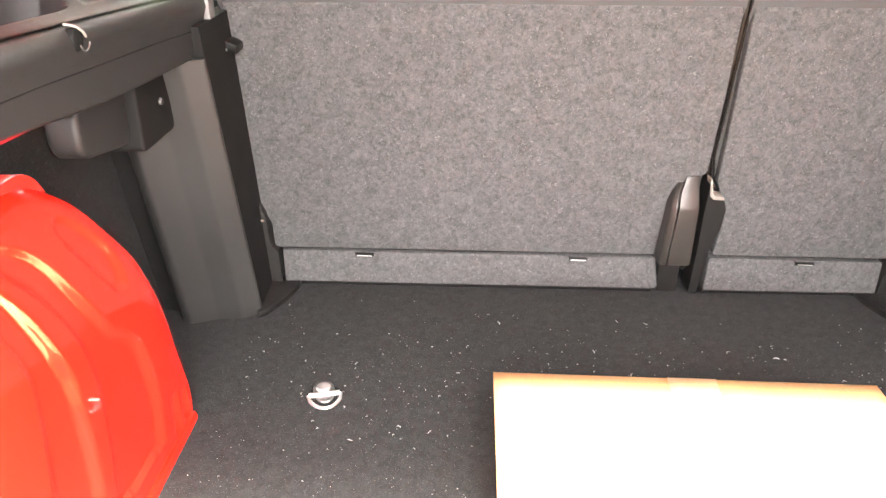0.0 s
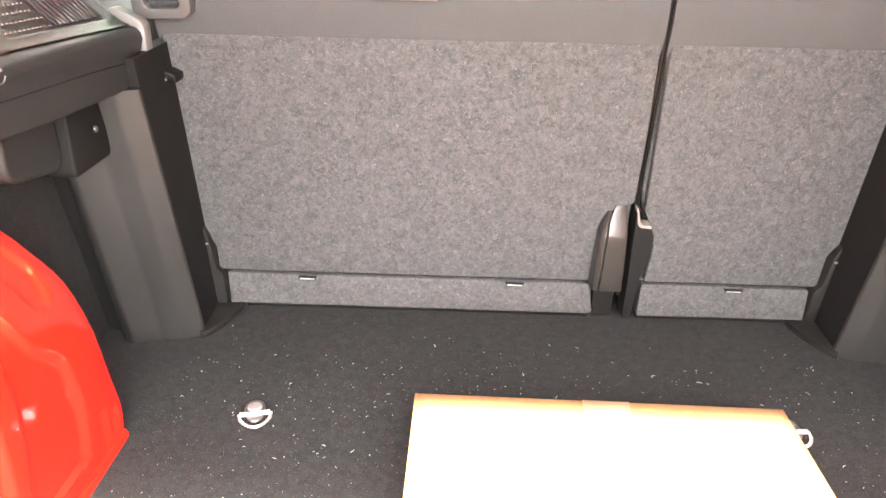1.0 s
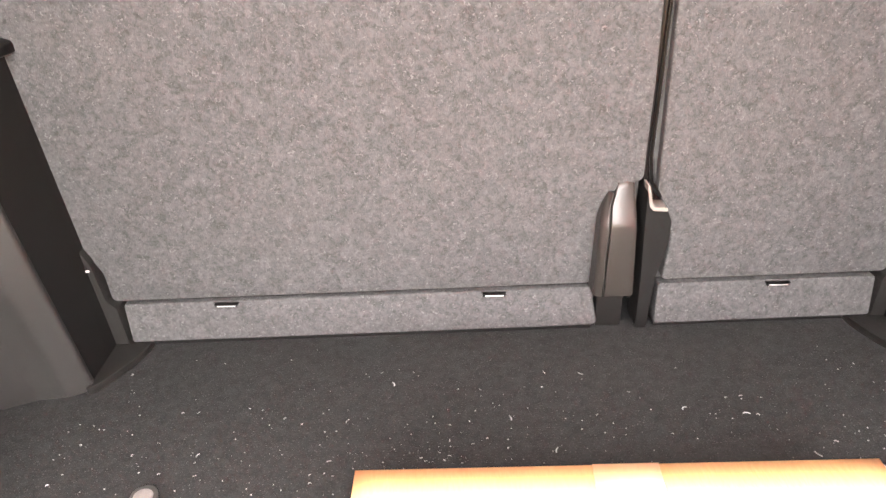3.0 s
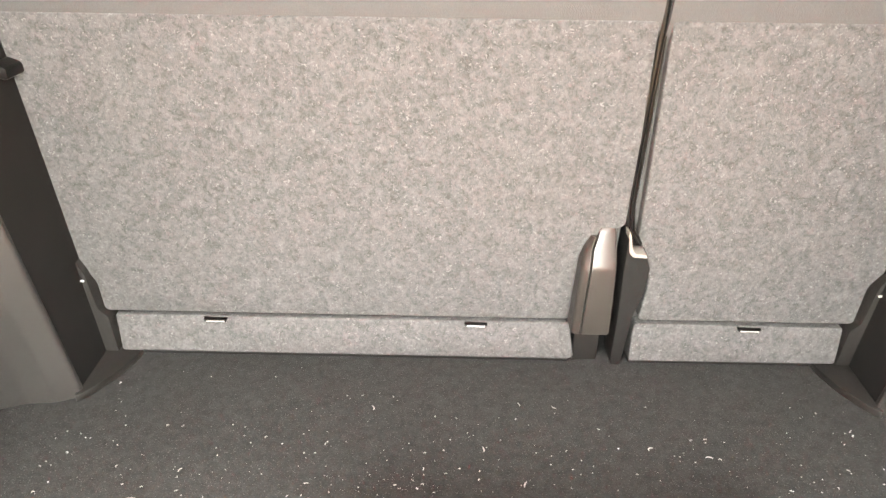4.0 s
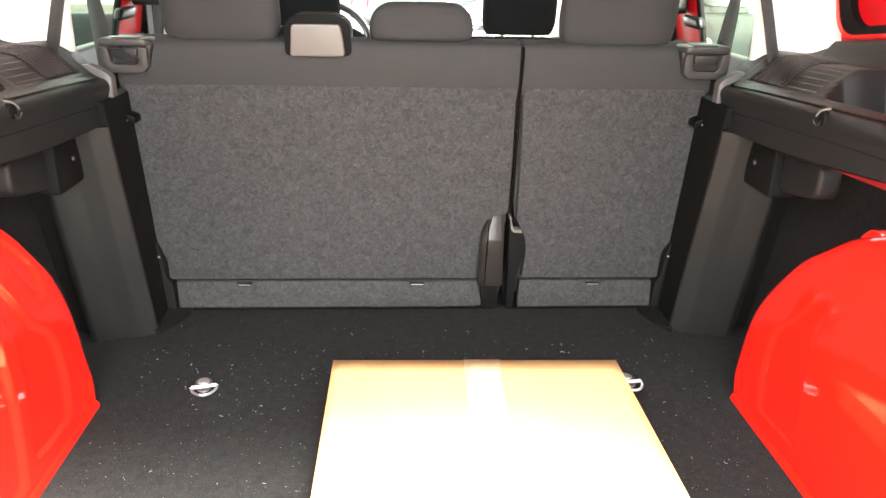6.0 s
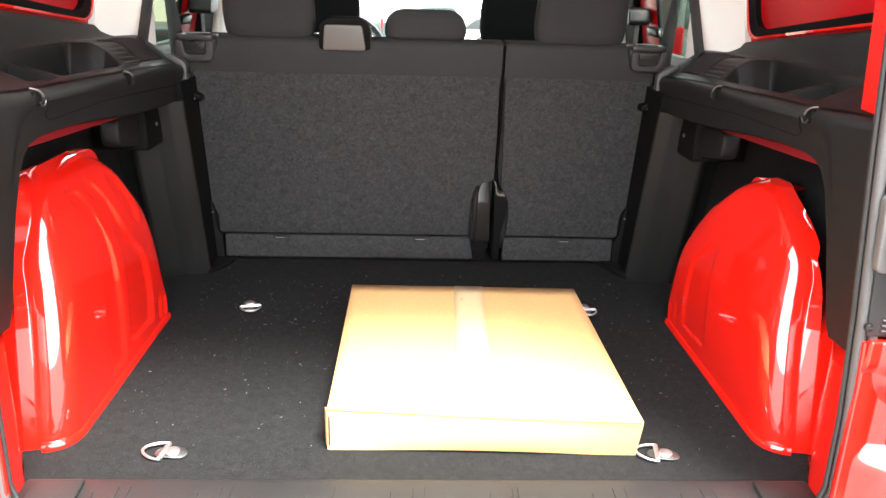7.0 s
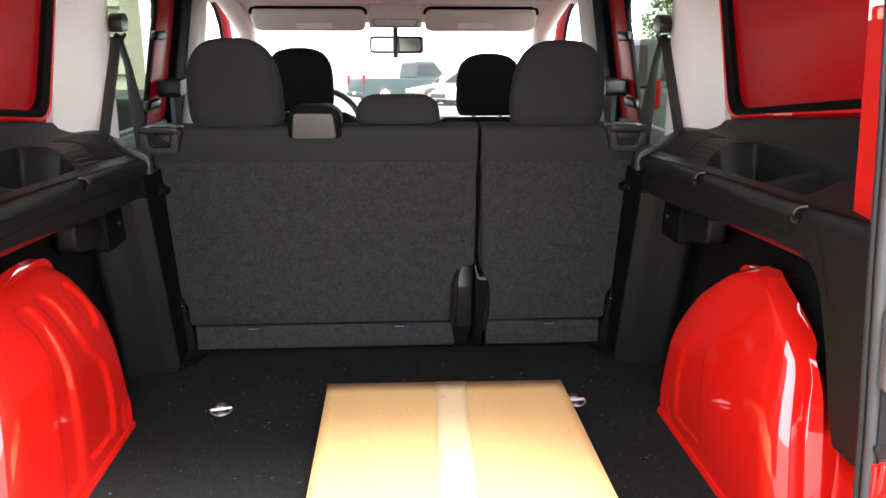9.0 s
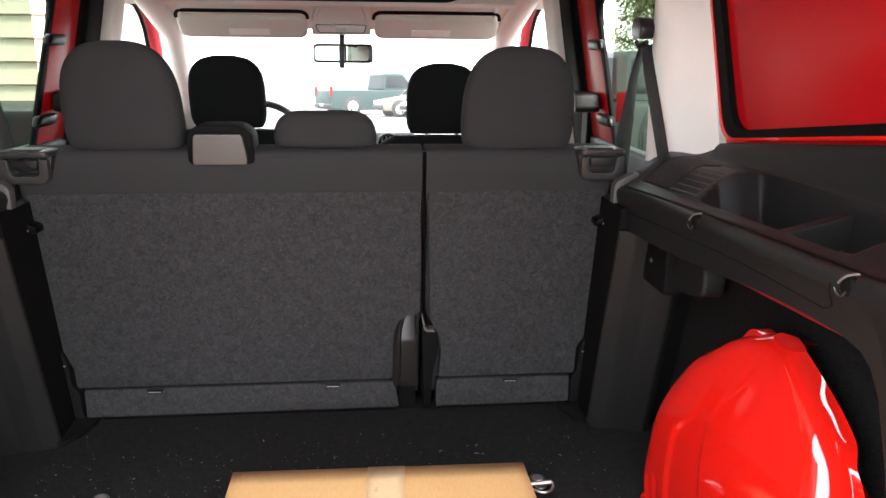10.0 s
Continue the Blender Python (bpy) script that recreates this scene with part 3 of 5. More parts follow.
def side_trim(s):
    """Moulded side trim: shelf with tray and speaker grille, end post and hooks."""
    trim = thing("side_trim", "grained black plastic side trim with storage tray and speaker grille", "trim panel", "side trims")

    def P(x, y, z):
        return (s * x, y, z)

    stations = [0.012, 0.03, 0.06, 0.09, 0.12, 0.145, 0.152, 0.16, 0.172, 0.185, 0.20, 0.23, 0.26] + [0.30 + 0.04 * i for i in range(18)] + [1.01, 1.026, 1.034]

    def inner_x(y, z):
        # the end post stands a little further out than the shelf face
        post = 1 - smoothstep(0.13, 0.28, y)
        return 0.603 + post * (0.055 * (0.63 - z) / 0.37) + 0.010 * (1 - post) * (0.6 - z) / 0.1

    bm = bmesh.new()
    rows = []
    for y in stations:
        zt, zl = curve_at(SHELF_TOP, y), curve_at(SHELF_LOW, y)
        row = [(inner_x(y, zl) + 0.05, zl + 0.03), (inner_x(y, zl) + 0.012, zl), (inner_x(y, zl), zl + 0.006)]
        mid = zl + 0.62 * (zt - zl)
        for k in range(1, 5):
            z = zl + 0.006 + (mid - zl - 0.006) * k / 4
            row.append((inner_x(y, z), z))
        row += [(inner_x(y, mid) - 0.001, mid + 0.004), (inner_x(y, zt) - 0.002, zt - 0.018), (inner_x(y, zt), zt - 0.008), (inner_x(y, zt) + 0.007, zt - 0.001), (inner_x(y, zt) + 0.024, zt + 0.003)]
        rows.append([bm.verts.new(P(x, y, z)) for x, z in row])
    for a, b in zip(rows, rows[1:]):
        for k in range(len(a) - 1):
            bm.faces.new((a[k], b[k], b[k + 1], a[k + 1]))
    # closed end towards the seat
    bm.faces.new(rows[-1] + [bm.verts.new(P(0.66, 1.034, 0.60)), bm.verts.new(P(0.66, 1.034, 0.52))])
    face = part("face", bm, PLASTIC, trim)
    thick(face, 0.004, -1.0 if s > 0 else -1.0)

    def top_at(u, v):
        y = 0.03 + 1.11 * v
        zt = curve_at(SHELF_TOP, y)
        x0 = 0.617 + 0.04 * smoothstep(1.03, 1.06, y)
        x = x0 + (0.800 - x0) * u
        out = min(window_bottom(y), 0.78) - 0.012 if y < 0.97 else 0.672
        # shelf rising from its rolled edge to a level top, then to the belt line
        level = 0.662 - 0.010 * smoothstep(0.6, 1.0, y)
        z = zt + 0.0035 + (level - zt - 0.0035) * smoothstep(0.0, 0.55, u)
        z += (out - z) * smoothstep(0.80, 0.98, u)
        # tray: rounded well with a low step towards its rear
        edge_x = min(smoothstep(0.640, 0.652, x), 1 - smoothstep(0.748, 0.764, x))
        edge_y = min(smoothstep(0.27, 0.31, y - 0.25 * max(0, 0.70 - x)), 1 - smoothstep(0.685, 0.725, y + 0.6 * max(0, 0.68 - x)))
        depth = 0.085 - 0.045 * (1 - smoothstep(0.375, 0.387, y)) * (1 - smoothstep(0.69, 0.70, x))
        z -= depth * edge_x * edge_y
        # sunk field of the speaker grille
        g = min(smoothstep(0.640, 0.648, x), 1 - smoothstep(0.752, 0.760, x), smoothstep(0.735, 0.742, y), 1 - smoothstep(0.985, 0.992, y))
        z -= 0.005 * g
        return P(x, y, z)

    part("shelf", sheet(top_at, 70, 150), PLASTIC, trim, "black shelf with sunken tray")
    # grille: fine bars across half of the sunk field, studs over the rest
    def on_shelf(x, y, lift):
        q = top_at((x - 0.617) / 0.183, (y - 0.03) / 1.11)
        return Vector((q[0], q[1], q[2] + lift))

    for i in range(11):
        y = 0.860 + 0.0118 * i
        part("grille_bar", tube([on_shelf(0.650 + 0.10 * k / 6, y + 0.010 * math.sin(math.pi * k / 6), 0.002) for k in range(7)], 0.0021, 6), SMOOTH_PLASTIC, trim)
    studs = bmesh.new()
    for i in range(11):
        for k in range(9):
            p = on_shelf(0.653 + 0.0115 * k, 0.748 + 0.0102 * i + (0.0051 if k % 2 else 0), 0.0005)
            ring_v = [studs.verts.new(p + Vector((0.0022 * math.cos(a), 0.0022 * math.sin(a), 0))) for a in (math.pi * j / 3 for j in range(6))]
            tip = studs.verts.new(p + Vector((0, 0, 0.0022)))
            for j in range(6):
                studs.faces.new((ring_v[j], ring_v[(j + 1) % 6], tip))
    # the studs carry their glints in a paler plastic colour
    part("grille_studs", studs, SILVER_PLASTIC, trim)["kind"] = "stuff"
    # ramp that divides the tray
    part("tray_divider", shift(prism(rounded([(0.640, 0.555), (0.640, 0.606), (0.660, 0.614), (0.757, 0.641), (0.763, 0.638), (0.763, 0.555)], 0.004), 0.464, 0.486, along_y, 0.004, 3), lambda x, y, z: P(x, y + 0.10 * (0.70 - x), z)), PLASTIC, trim)
    # seam of the access panel on the shelf face
    part("panel_seam", tube([P(inner_x(y, z) + 0.0003, y, z) for y, z in ((0.985, 0.541), (0.845, 0.552), (0.678, 0.562), (0.542, 0.5705), (0.467, 0.5735), (0.40, 0.5745), (0.33, 0.5755), (0.262, 0.576), (0.249, 0.584))] + [P(0.5985, 0.247, 0.600), P(0.5975, 0.247, 0.612)], 0.0009, 6), MATT_BLACK, trim, "thin panel seam")
    # parcel shelf bracket over the shelf's end, in paler plastic
    part("end_bracket", shift(prism(rounded([(0.5985, 0.528), (0.6085, 0.528), (0.6095, 0.580), (0.645, 0.604), (0.652, 0.612), (0.640, 0.6135), (0.606, 0.597), (0.599, 0.588)], 0.003), 1.020, 1.046, along_y, 0.003), P), SEAL_GREY, trim, "grey bracket for the parcel shelf")
    # cover hooks on the shelf edge
    for y in (0.212, 0.610):
        zt = curve_at(SHELF_TOP, y)
        # pocket is black for its shade, rim and hook pale for their glints
        pocket = part("hook_pocket", shift(disc((0.5990, y + 0.010, zt - 0.012), 0.0115, 0.012, "x", 20, 0.003), P), MATT_BLACK, trim)
        part("pocket_rim", tube([P(0.5935, y + 0.010 - 0.0105 * math.cos(a), zt - 0.012 - 0.0105 * math.sin(a)) for a in (0.3 + 0.31 * k for k in range(9))], 0.0010, 6), HANDLE_GREY, pocket)
        part("hook", tube([P(0.5935, y + 0.014, zt - 0.009), P(0.5930, y + 0.008, zt - 0.003), P(0.5955, y + 0.003, zt + 0.002), P(0.600, y - 0.001, zt + 0.0045), P(0.605, y - 0.004, zt + 0.0055)], 0.0014, 8), SILVER_PLASTIC, pocket, "small luggage cover hook, pale to paint its glint")
    return trim


side_trim(-1)
side_trim(1)


def pillar_cover(s):
    """Lower trim beside the seat: leaning hollow column with a bracket box."""
    col = thing("lower_pillar_trim", "leaning dark grey plastic lower pillar trim", "trim panel", "lower pillar trims")

    def P(x, y, z):
        return (s * x, y, z)

    rings, side = [], []
    for i in range(13):
        z = 0.505 * i / 12
        lean = -0.285 * z
        line = [(0.600, 1.124), (0.593, 1.104), (0.626, 1.087), (0.668, 1.082), (0.716, 1.060), (0.732, 1.068), (0.738, 1.10), (0.80, 1.12), (0.80, 1.20), (0.62, 1.20)]
        rings.append([P(x, y + lean, z) for x, y in rounded(line, 0.006, 4)])
        side.append([P(x, y, z * 1.09) for x, y in ((0.6065, 1.27), (0.600, 1.20), (0.597, 1.104 + lean), (0.618, 1.104 + lean), (0.63, 1.27))])
    part("column", loft(rings), GREY_PLASTIC, col)
    part("side_panel", loft(side), MATT_BLACK, col, "matt black panel beside the seat")
    part("bracket_box", shift(prism(rounded([(0.845, 0.402), (0.965, 0.402), (0.955, 0.50), (0.845, 0.50)], 0.012), 0.652, 0.78, along_x, 0.012, 3), P), MATT_BLACK, col)
    lump = prism(rounded([(0.705, 0.440), (0.842, 0.416), (0.842, 0.50), (0.705, 0.505)], 0.025), 0.664, 0.706, along_x, 0.018, 6)
    part("moulded_boss", shift(lump, P), PLASTIC, col, "soft-edged black boss beside the bracket")
    part("bolt", shift(disc((0.648, 0.921, 0.454), 0.005, 0.006, "x", 16, 0.002), P), HANDLE_GREY, col, "bright bolt head")
    part("foot_cover", shift(prism(rounded([(0.60, 1.085), (0.585, 1.10), (0.56, 1.15), (0.545, 1.205), (0.545, 1.30), (0.62, 1.30)], 0.015), 0.0, 0.012, along_z, 0.004), P), DARK_PLASTIC, col, "black floor corner cover")
    return col


pillar_cover(-1)
pillar_cover(1)


# rear seats: backs lean, so points are given as x, depth ahead of the back's face, height
def S(x, d, z):
    return (x, 1.24 - 0.22 * z + d, z)


def seat_panel(outline, a, b, bevel=0.005, steps=2):
    return prism(outline, a, b, lambda p, q, h: S(p, h, q), bevel, steps)


def headrest(x, z0, z1, width, depth, d0, shape, power=3.2):
    """A cushion whose width follows the rows (height, share of the full width) of shape."""
    rings = []
    n = 26
    for i in range(n + 1):
        v = 1 - (1 - i / n) ** 1.7
        z = z0 + (z1 - z0) * v
        w = width * curve_at(shape, v)
        dd = depth * curve_at(((0, 0.80), (0.06, 0.95), (0.2, 1.0), (0.6, 0.95), (0.85, 0.70), (0.95, 0.45), (1.0, 0.2)), v)
        rings.append([S(x + p, d0 + q, z) for p, q in oval(w, dd, 36, power)])
    return loft(rings)


TALL = [(0.0, 0.92), (0.05, 0.965), (0.12, 0.985), (0.25, 1.0), (0.40, 0.99), (0.55, 0.965), (0.68, 0.915), (0.78, 0.845), (0.86, 0.75), (0.92, 0.64), (0.96, 0.51), (0.985, 0.37), (1.0, 0.20)]
LOW = [(0.0, 0.93), (0.10, 0.98), (0.30, 1.0), (0.50, 0.98), (0.68, 0.93), (0.82, 0.85), (0.91, 0.76), (0.97, 0.66), (1.0, 0.55)]


def release_handle(s, parent):
    """Grip at the seat's upper corner: a frame of bars round a recess, and a lever under a flat cap."""
    def place(p, q, h):
        return S(s * (0.583 + 0.88 * (p - 0.592)), 0.85 * h, 0.627 + 0.82 * (q - 0.634))
    h = part("release_handle", prism(rounded([(0.533, 0.660), (0.640, 0.660), (0.642, 0.604), (0.632, 0.595), (0.556, 0.595), (0.546, 0.604)], 0.008), -0.034, 0.05, place, 0.004, 3), SMOOTH_PLASTIC, parent, "grey seat release handle")
    part("frame", prism(rounded([(0.540, 0.652), (0.558, 0.652), (0.562, 0.616), (0.570, 0.610), (0.617, 0.610), (0.624, 0.616), (0.626, 0.652), (0.646, 0.655), (0.647, 0.606), (0.632, 0.591), (0.556, 0.591), (0.543, 0.604)], 0.006), -0.050, -0.02, place, 0.005, 3), HANDLE_GREY, h)
    part("lever", prism(rounded([(0.562, 0.650), (0.622, 0.650), (0.619, 0.628), (0.566, 0.628)], 0.006), -0.046, -0.01, place, 0.004), SMOOTH_PLASTIC, h)
    cap = prism(rounded([(0.540, -0.050), (0.644, -0.050), (0.648, -0.02), (0.646, 0.03), (0.536, 0.03), (0.532, -0.02)], 0.012), 0.655, 0.672, lambda p, q, hh: place(p, hh, q), 0.005, 3)
    part("cap", cap, HANDLE_GREY, h)
    part("button", prism(rounded([(0.556, -0.040), (0.618, -0.040), (0.614, 0.02), (0.560, 0.02)], 0.006), 0.671, 0.675, lambda p, q, hh: place(p, hh, q), 0.002), GREY_PLASTIC, h)


PROFILE = rounded([(0.010, 0.03), (0.004, 0.530), (-0.0105, 0.556), (-0.0135, 0.585), (-0.0145, 0.615), (-0.004, 0.652), (0.05, 0.660), (0.10, 0.655), (0.14, 0.60), (0.15, 0.30), (0.14, 0.03)], 0.03, 4)


def seat_back(x0, x1, parent):
    bm = loft([[S(x, d, z) for d, z in PROFILE] for x in (x0, x0 + 0.004, x1 - 0.004, x1)])
    edges = [e for e in bm.edges if len(e.link_faces) == 2 and e.calc_face_angle(0) > 0.9 and abs(e.verts[0].co.x - e.verts[1].co.x) < 1e-5]
    bmesh.ops.recalc_face_normals(bm, faces=bm.faces)
    bmesh.ops.bevel(bm, geom=edges, offset=0.012, segments=3, affect="EDGES", profile=0.5)
    return part("backrest", bm, FABRIC, parent, "charcoal fabric seat back")


def lean_out(x, y, z):
    return (x, y - 0.20 * max(0.0, 0.080 - z), z)


big_seat = thing("rear_bench", "wide folding rear seat back in grey felt and charcoal fabric", "seat", "rear seats")
seat_back(-0.612, 0.2045, big_seat)
part("felt_panel", seat_panel(rounded([(-0.606, 0.564), (0.202, 0.564), (0.206, 0.40), (0.206, 0.268), (0.165, 0.250), (0.153, 0.232), (0.146, 0.089), (-0.588, 0.089), (-0.586, 0.145), (-0.600, 0.18), (-0.614, 0.213), (-0.618, 0.40)], 0.008), -0.0125, 0.02, 0.004, 3), FELT, big_seat, "heather grey felt back panel")
part("felt_flap", shift(seat_panel(rounded([(-0.574, 0.082), (0.146, 0.082), (0.158, 0.018), (0.150, 0.013), (-0.574, 0.013)], 0.005), -0.0145, 0.02, 0.009, 4), lean_out), FELT, big_seat, "grey felt floor flap")
small_seat = thing("rear_bench", "narrow folding rear seat back in grey felt and charcoal fabric", "seat", "rear seats")
seat_back(0.2135, 0.612, small_seat)
part("felt_panel", seat_panel(rounded([(0.218, 0.564), (0.606, 0.564), (0.618, 0.40), (0.619, 0.27), (0.608, 0.205), (0.586, 0.165), (0.588, 0.090), (0.252, 0.090), (0.256, 0.165), (0.246, 0.215), (0.228, 0.246)], 0.008), -0.0125, 0.02, 0.004, 3), FELT, small_seat, "heather grey felt back panel")
part("felt_flap", shift(seat_panel(rounded([(0.248, 0.084), (0.575, 0.082), (0.577, 0.014), (0.246, 0.013)], 0.005), -0.0145, 0.02, 0.009, 4), lean_out), FELT, small_seat, "grey felt floor flap")
# black strips put in for the shaded gap between flaps and floor
for parent, x0, x1 in ((big_seat, -0.572, 0.150), (small_seat, 0.250, 0.572)):
    part("gap_strip", prism([(x0, 0.0006), (x1, 0.0006), (x1, 0.016), (x0, 0.016)], -0.016, 0.02, lambda p, q, h: S(p, h, q)), MATT_BLACK, parent, "black strip put in for the shaded gap under the felt flap")
part("headrest", headrest(-0.405, 0.652, 0.870, 0.236, 0.10, 0.055, TALL), FABRIC, big_seat)
part("headrest", headrest(0.002, 0.655, 0.732, 0.216, 0.085, 0.055, LOW), FABRIC, big_seat, "low middle headrest")
part("headrest", headrest(0.412, 0.652, 0.866, 0.242, 0.10, 0.055, TALL), FABRIC, small_seat)
for parent, xs in ((big_seat, (-0.45, -0.36, -0.062, 0.066)), (small_seat, (0.365, 0.46))):
    for x in xs:
        part("headrest_guide", prism(oval(0.034, 0.03, 16), 0.650, 0.664, lambda p, q, h: S(x + p, 0.055 + q, h), 0.003), SMOOTH_PLASTIC, parent)
# belt outlet on the wide back
belt = part("belt_cover", prism(rounded([(-0.256, 0.690), (-0.160, 0.690), (-0.152, 0.627), (-0.262, 0.627)], 0.008), -0.028, 0.06, lambda p, q, h: S(p, h, q), 0.006, 3), SILVER_PLASTIC, big_seat, "pale satin belt outlet cover")
part("belt_housing", prism(rounded([(-0.250, 0.708), (-0.166, 0.708), (-0.142, 0.690), (-0.140, 0.625), (-0.274, 0.625), (-0.272, 0.690)], 0.012), -0.012, 0.075, lambda p, q, h: S(p, h, q), 0.006, 3), MATT_BLACK, big_seat)
release_handle(-1, big_seat)
release_handle(1, small_seat)
# recliner tower between the two backs: flat-faced cover whose top slopes back, with a seam along its rounded side
def tower_depth(q):
    return -0.048 - 0.008 * (0.21 - q) / 0.11 if q < 0.21 else -0.048 + 0.62 * (q - 0.21)


TOWER_Z = (0.088, 0.092, 0.13, 0.17, 0.206, 0.214, 0.235, 0.252, 0.262, 0.266)
tower_rings, side_rings = [], []
for q in TOWER_Z:
    d, shrink = tower_depth(q), 0.002 if q in (0.088, 0.266) else 0.0
    x0, x1 = 0.1575 + 0.004 * (q - 0.09) / 0.17 + 0.010 * smoothstep(0.225, 0.27, q), 0.2015 - 0.006 * (q - 0.09) / 0.17
    tower_rings.append([S(x, h + shrink, q) for x, h in ((x0, 0.03), (x0, d + 0.001), (x0 + 0.001, d), (x1 - 0.006, d), (x1 - 0.0015, d + 0.003), (x1, d + 0.010), (x1, 0.03))])
    e = x0 - 0.0150 + 0.006 * smoothstep(0.215, 0.25, q)
    side_rings.append([S(x, h + shrink, q) for x, h in ((e, 0.03), (e, d + 0.014), (e + 0.001, d + 0.007), (e + 0.004, d + 0.0025), (x0 - 0.0035, d), (x0 - 0.0015, d + 0.0015), (x0 - 0.0015, 0.03))])
tower = part("recliner_cover", loft(tower_rings), TOWER_PLASTIC, big_seat, "grey plastic recliner cover")
part("cover_edge", loft(side_rings[:-2]), TOWER_PLASTIC, tower, "rounded side of the cover")
part("foot", prism(rounded([(0.157, 0.090), (0.196, 0.090), (0.198, 0.001), (0.158, 0.001)], 0.004), -0.012, 0.03, lambda p, q, h: S(p, h, q), 0.004), DARK_PLASTIC, tower)
bracket = part("hinge_bracket", prism(rounded([(0.2085, 0.262), (0.213, 0.236), (0.219, 0.230), (0.239, 0.226), (0.247, 0.205), (0.2465, 0.165), (0.236, 0.110), (0.232, 0.010), (0.216, 0.010), (0.2145, 0.11), (0.210, 0.20)], 0.004), -0.034, 0.02, lambda p, q, h: S(p, h, q), 0.004, 3), MATT_BLACK, small_seat, "black hinge bracket cover")
# pale piece paints the white glint along the bracket's top
part("cap_glint", prism(rounded([(0.2065, 0.268), (0.2095, 0.268), (0.2165, 0.238), (0.221, 0.2325), (0.237, 0.231), (0.239, 0.225), (0.219, 0.2265), (0.213, 0.233)], 0.002), -0.037, -0.006, lambda p, q, h: S(p, h, q), 0.0015), SILVER_PLASTIC, bracket)
for dx, r in ((0.0015, 0.0046), (0.0085, 0.0024)):
    part("edge_piping", tube([S(0.2085 + 0.4 * dx, 0.002, 0.650), S(0.2085 + 0.6 * dx, -0.002, 0.56), S(0.2065 + dx, -0.002, 0.40), S(0.2065 + dx, -0.002, 0.30), S(0.2085 + 1.2 * dx, -0.010, 0.262), S(0.222 + 1.3 * dx, -0.012, 0.238)], r, 8), JET_BLACK, small_seat, "black edge strip in the gap between the backs")
# loops in the flaps, side latches and hinge covers
for x, parent in ((-0.413, big_seat), (-0.001, big_seat), (0.428, small_seat)):
    slot = part("loop_slot", prism(rounded([(x - 0.019, 0.081), (x + 0.019, 0.080), (x + 0.017, 0.073), (x - 0.017, 0.074)], 0.002), -0.0205, 0.0, lambda p, q, h: S(p, h, q), 0.001), JET_BLACK, parent, "dark flat metal slot")
    part("loop_bar", tube([S(x - 0.014, -0.0212, 0.0768), S(x + 0.014, -0.0212, 0.0763)], 0.0008, 8), DULL_ZINC, slot, "bright metal loop bar")
for s, parent in ((-1, big_seat), (1, small_seat)):
    latch = part("side_latch", prism(rounded([(0.626, 0.508), (0.598, 0.508), (0.582, 0.501), (0.583, 0.486), (0.602, 0.489), (0.626, 0.489)], 0.004), -0.052, 0.03, lambda p, q, h: S(s * p, h, q), 0.003), JET_BLACK, parent, "black latch for the backrest")
    part("catch_pin", tube([S(s * 0.613, -0.053, 0.4935), S(s * 0.597, -0.053, 0.4945)], 0.0022, 8), ZINC, latch, "bright steel catch pin")
    part("latch_tab", prism(rounded([(0.624, 0.480), (0.612, 0.479), (0.608, 0.468), (0.611, 0.456), (0.624, 0.455)], 0.004), -0.050, 0.02, lambda p, q, h: S(s * p, h, q), 0.003), JET_BLACK, latch)
    part("hinge_cover", prism(rounded([(0.625, 0.215), (0.604, 0.205), (0.592, 0.17), (0.590, 0.10), (0.578, 0.085), (0.580, 0.004), (0.625, 0.004)], 0.006), -0.028, 0.06, lambda p, q, h: S(s * p, h, q), 0.005), DARK_PLASTIC, parent)
    hole = part("latch_slot", prism(rounded([(0.6085, 0.203), (0.6135, 0.204), (0.6065, 0.160), (0.5965, 0.160)], 0.003), -0.0292, 0.0, lambda p, q, h: S(s * p, h, q), 0.001), JET_BLACK, parent, "dark slot in the hinge cover")
    part("slot_edge", tube([S(s * 0.595, -0.0300, 0.1585), S(s * 0.6065, -0.0300, 0.1590)], 0.0017, 6), ZINC, hole, "bright metal slot edge")

# seat base fabric ahead of the backs, so that the cabin is not empty
bench = thing("bench_pad", "charcoal fabric rear seat cushion", "seat cushion")
part("cushion", prism(rounded([(1.33, 0.05), (1.86, 0.05), (1.88, 0.16), (1.80, 0.20), (1.33, 0.16)], 0.04), -0.60, 0.60, along_x, 0.03, 3), FABRIC, bench)
part("base", block(-0.55, 0.55, 1.36, 1.8, -0.016, 0.05, 0.01), PLASTIC, bench)


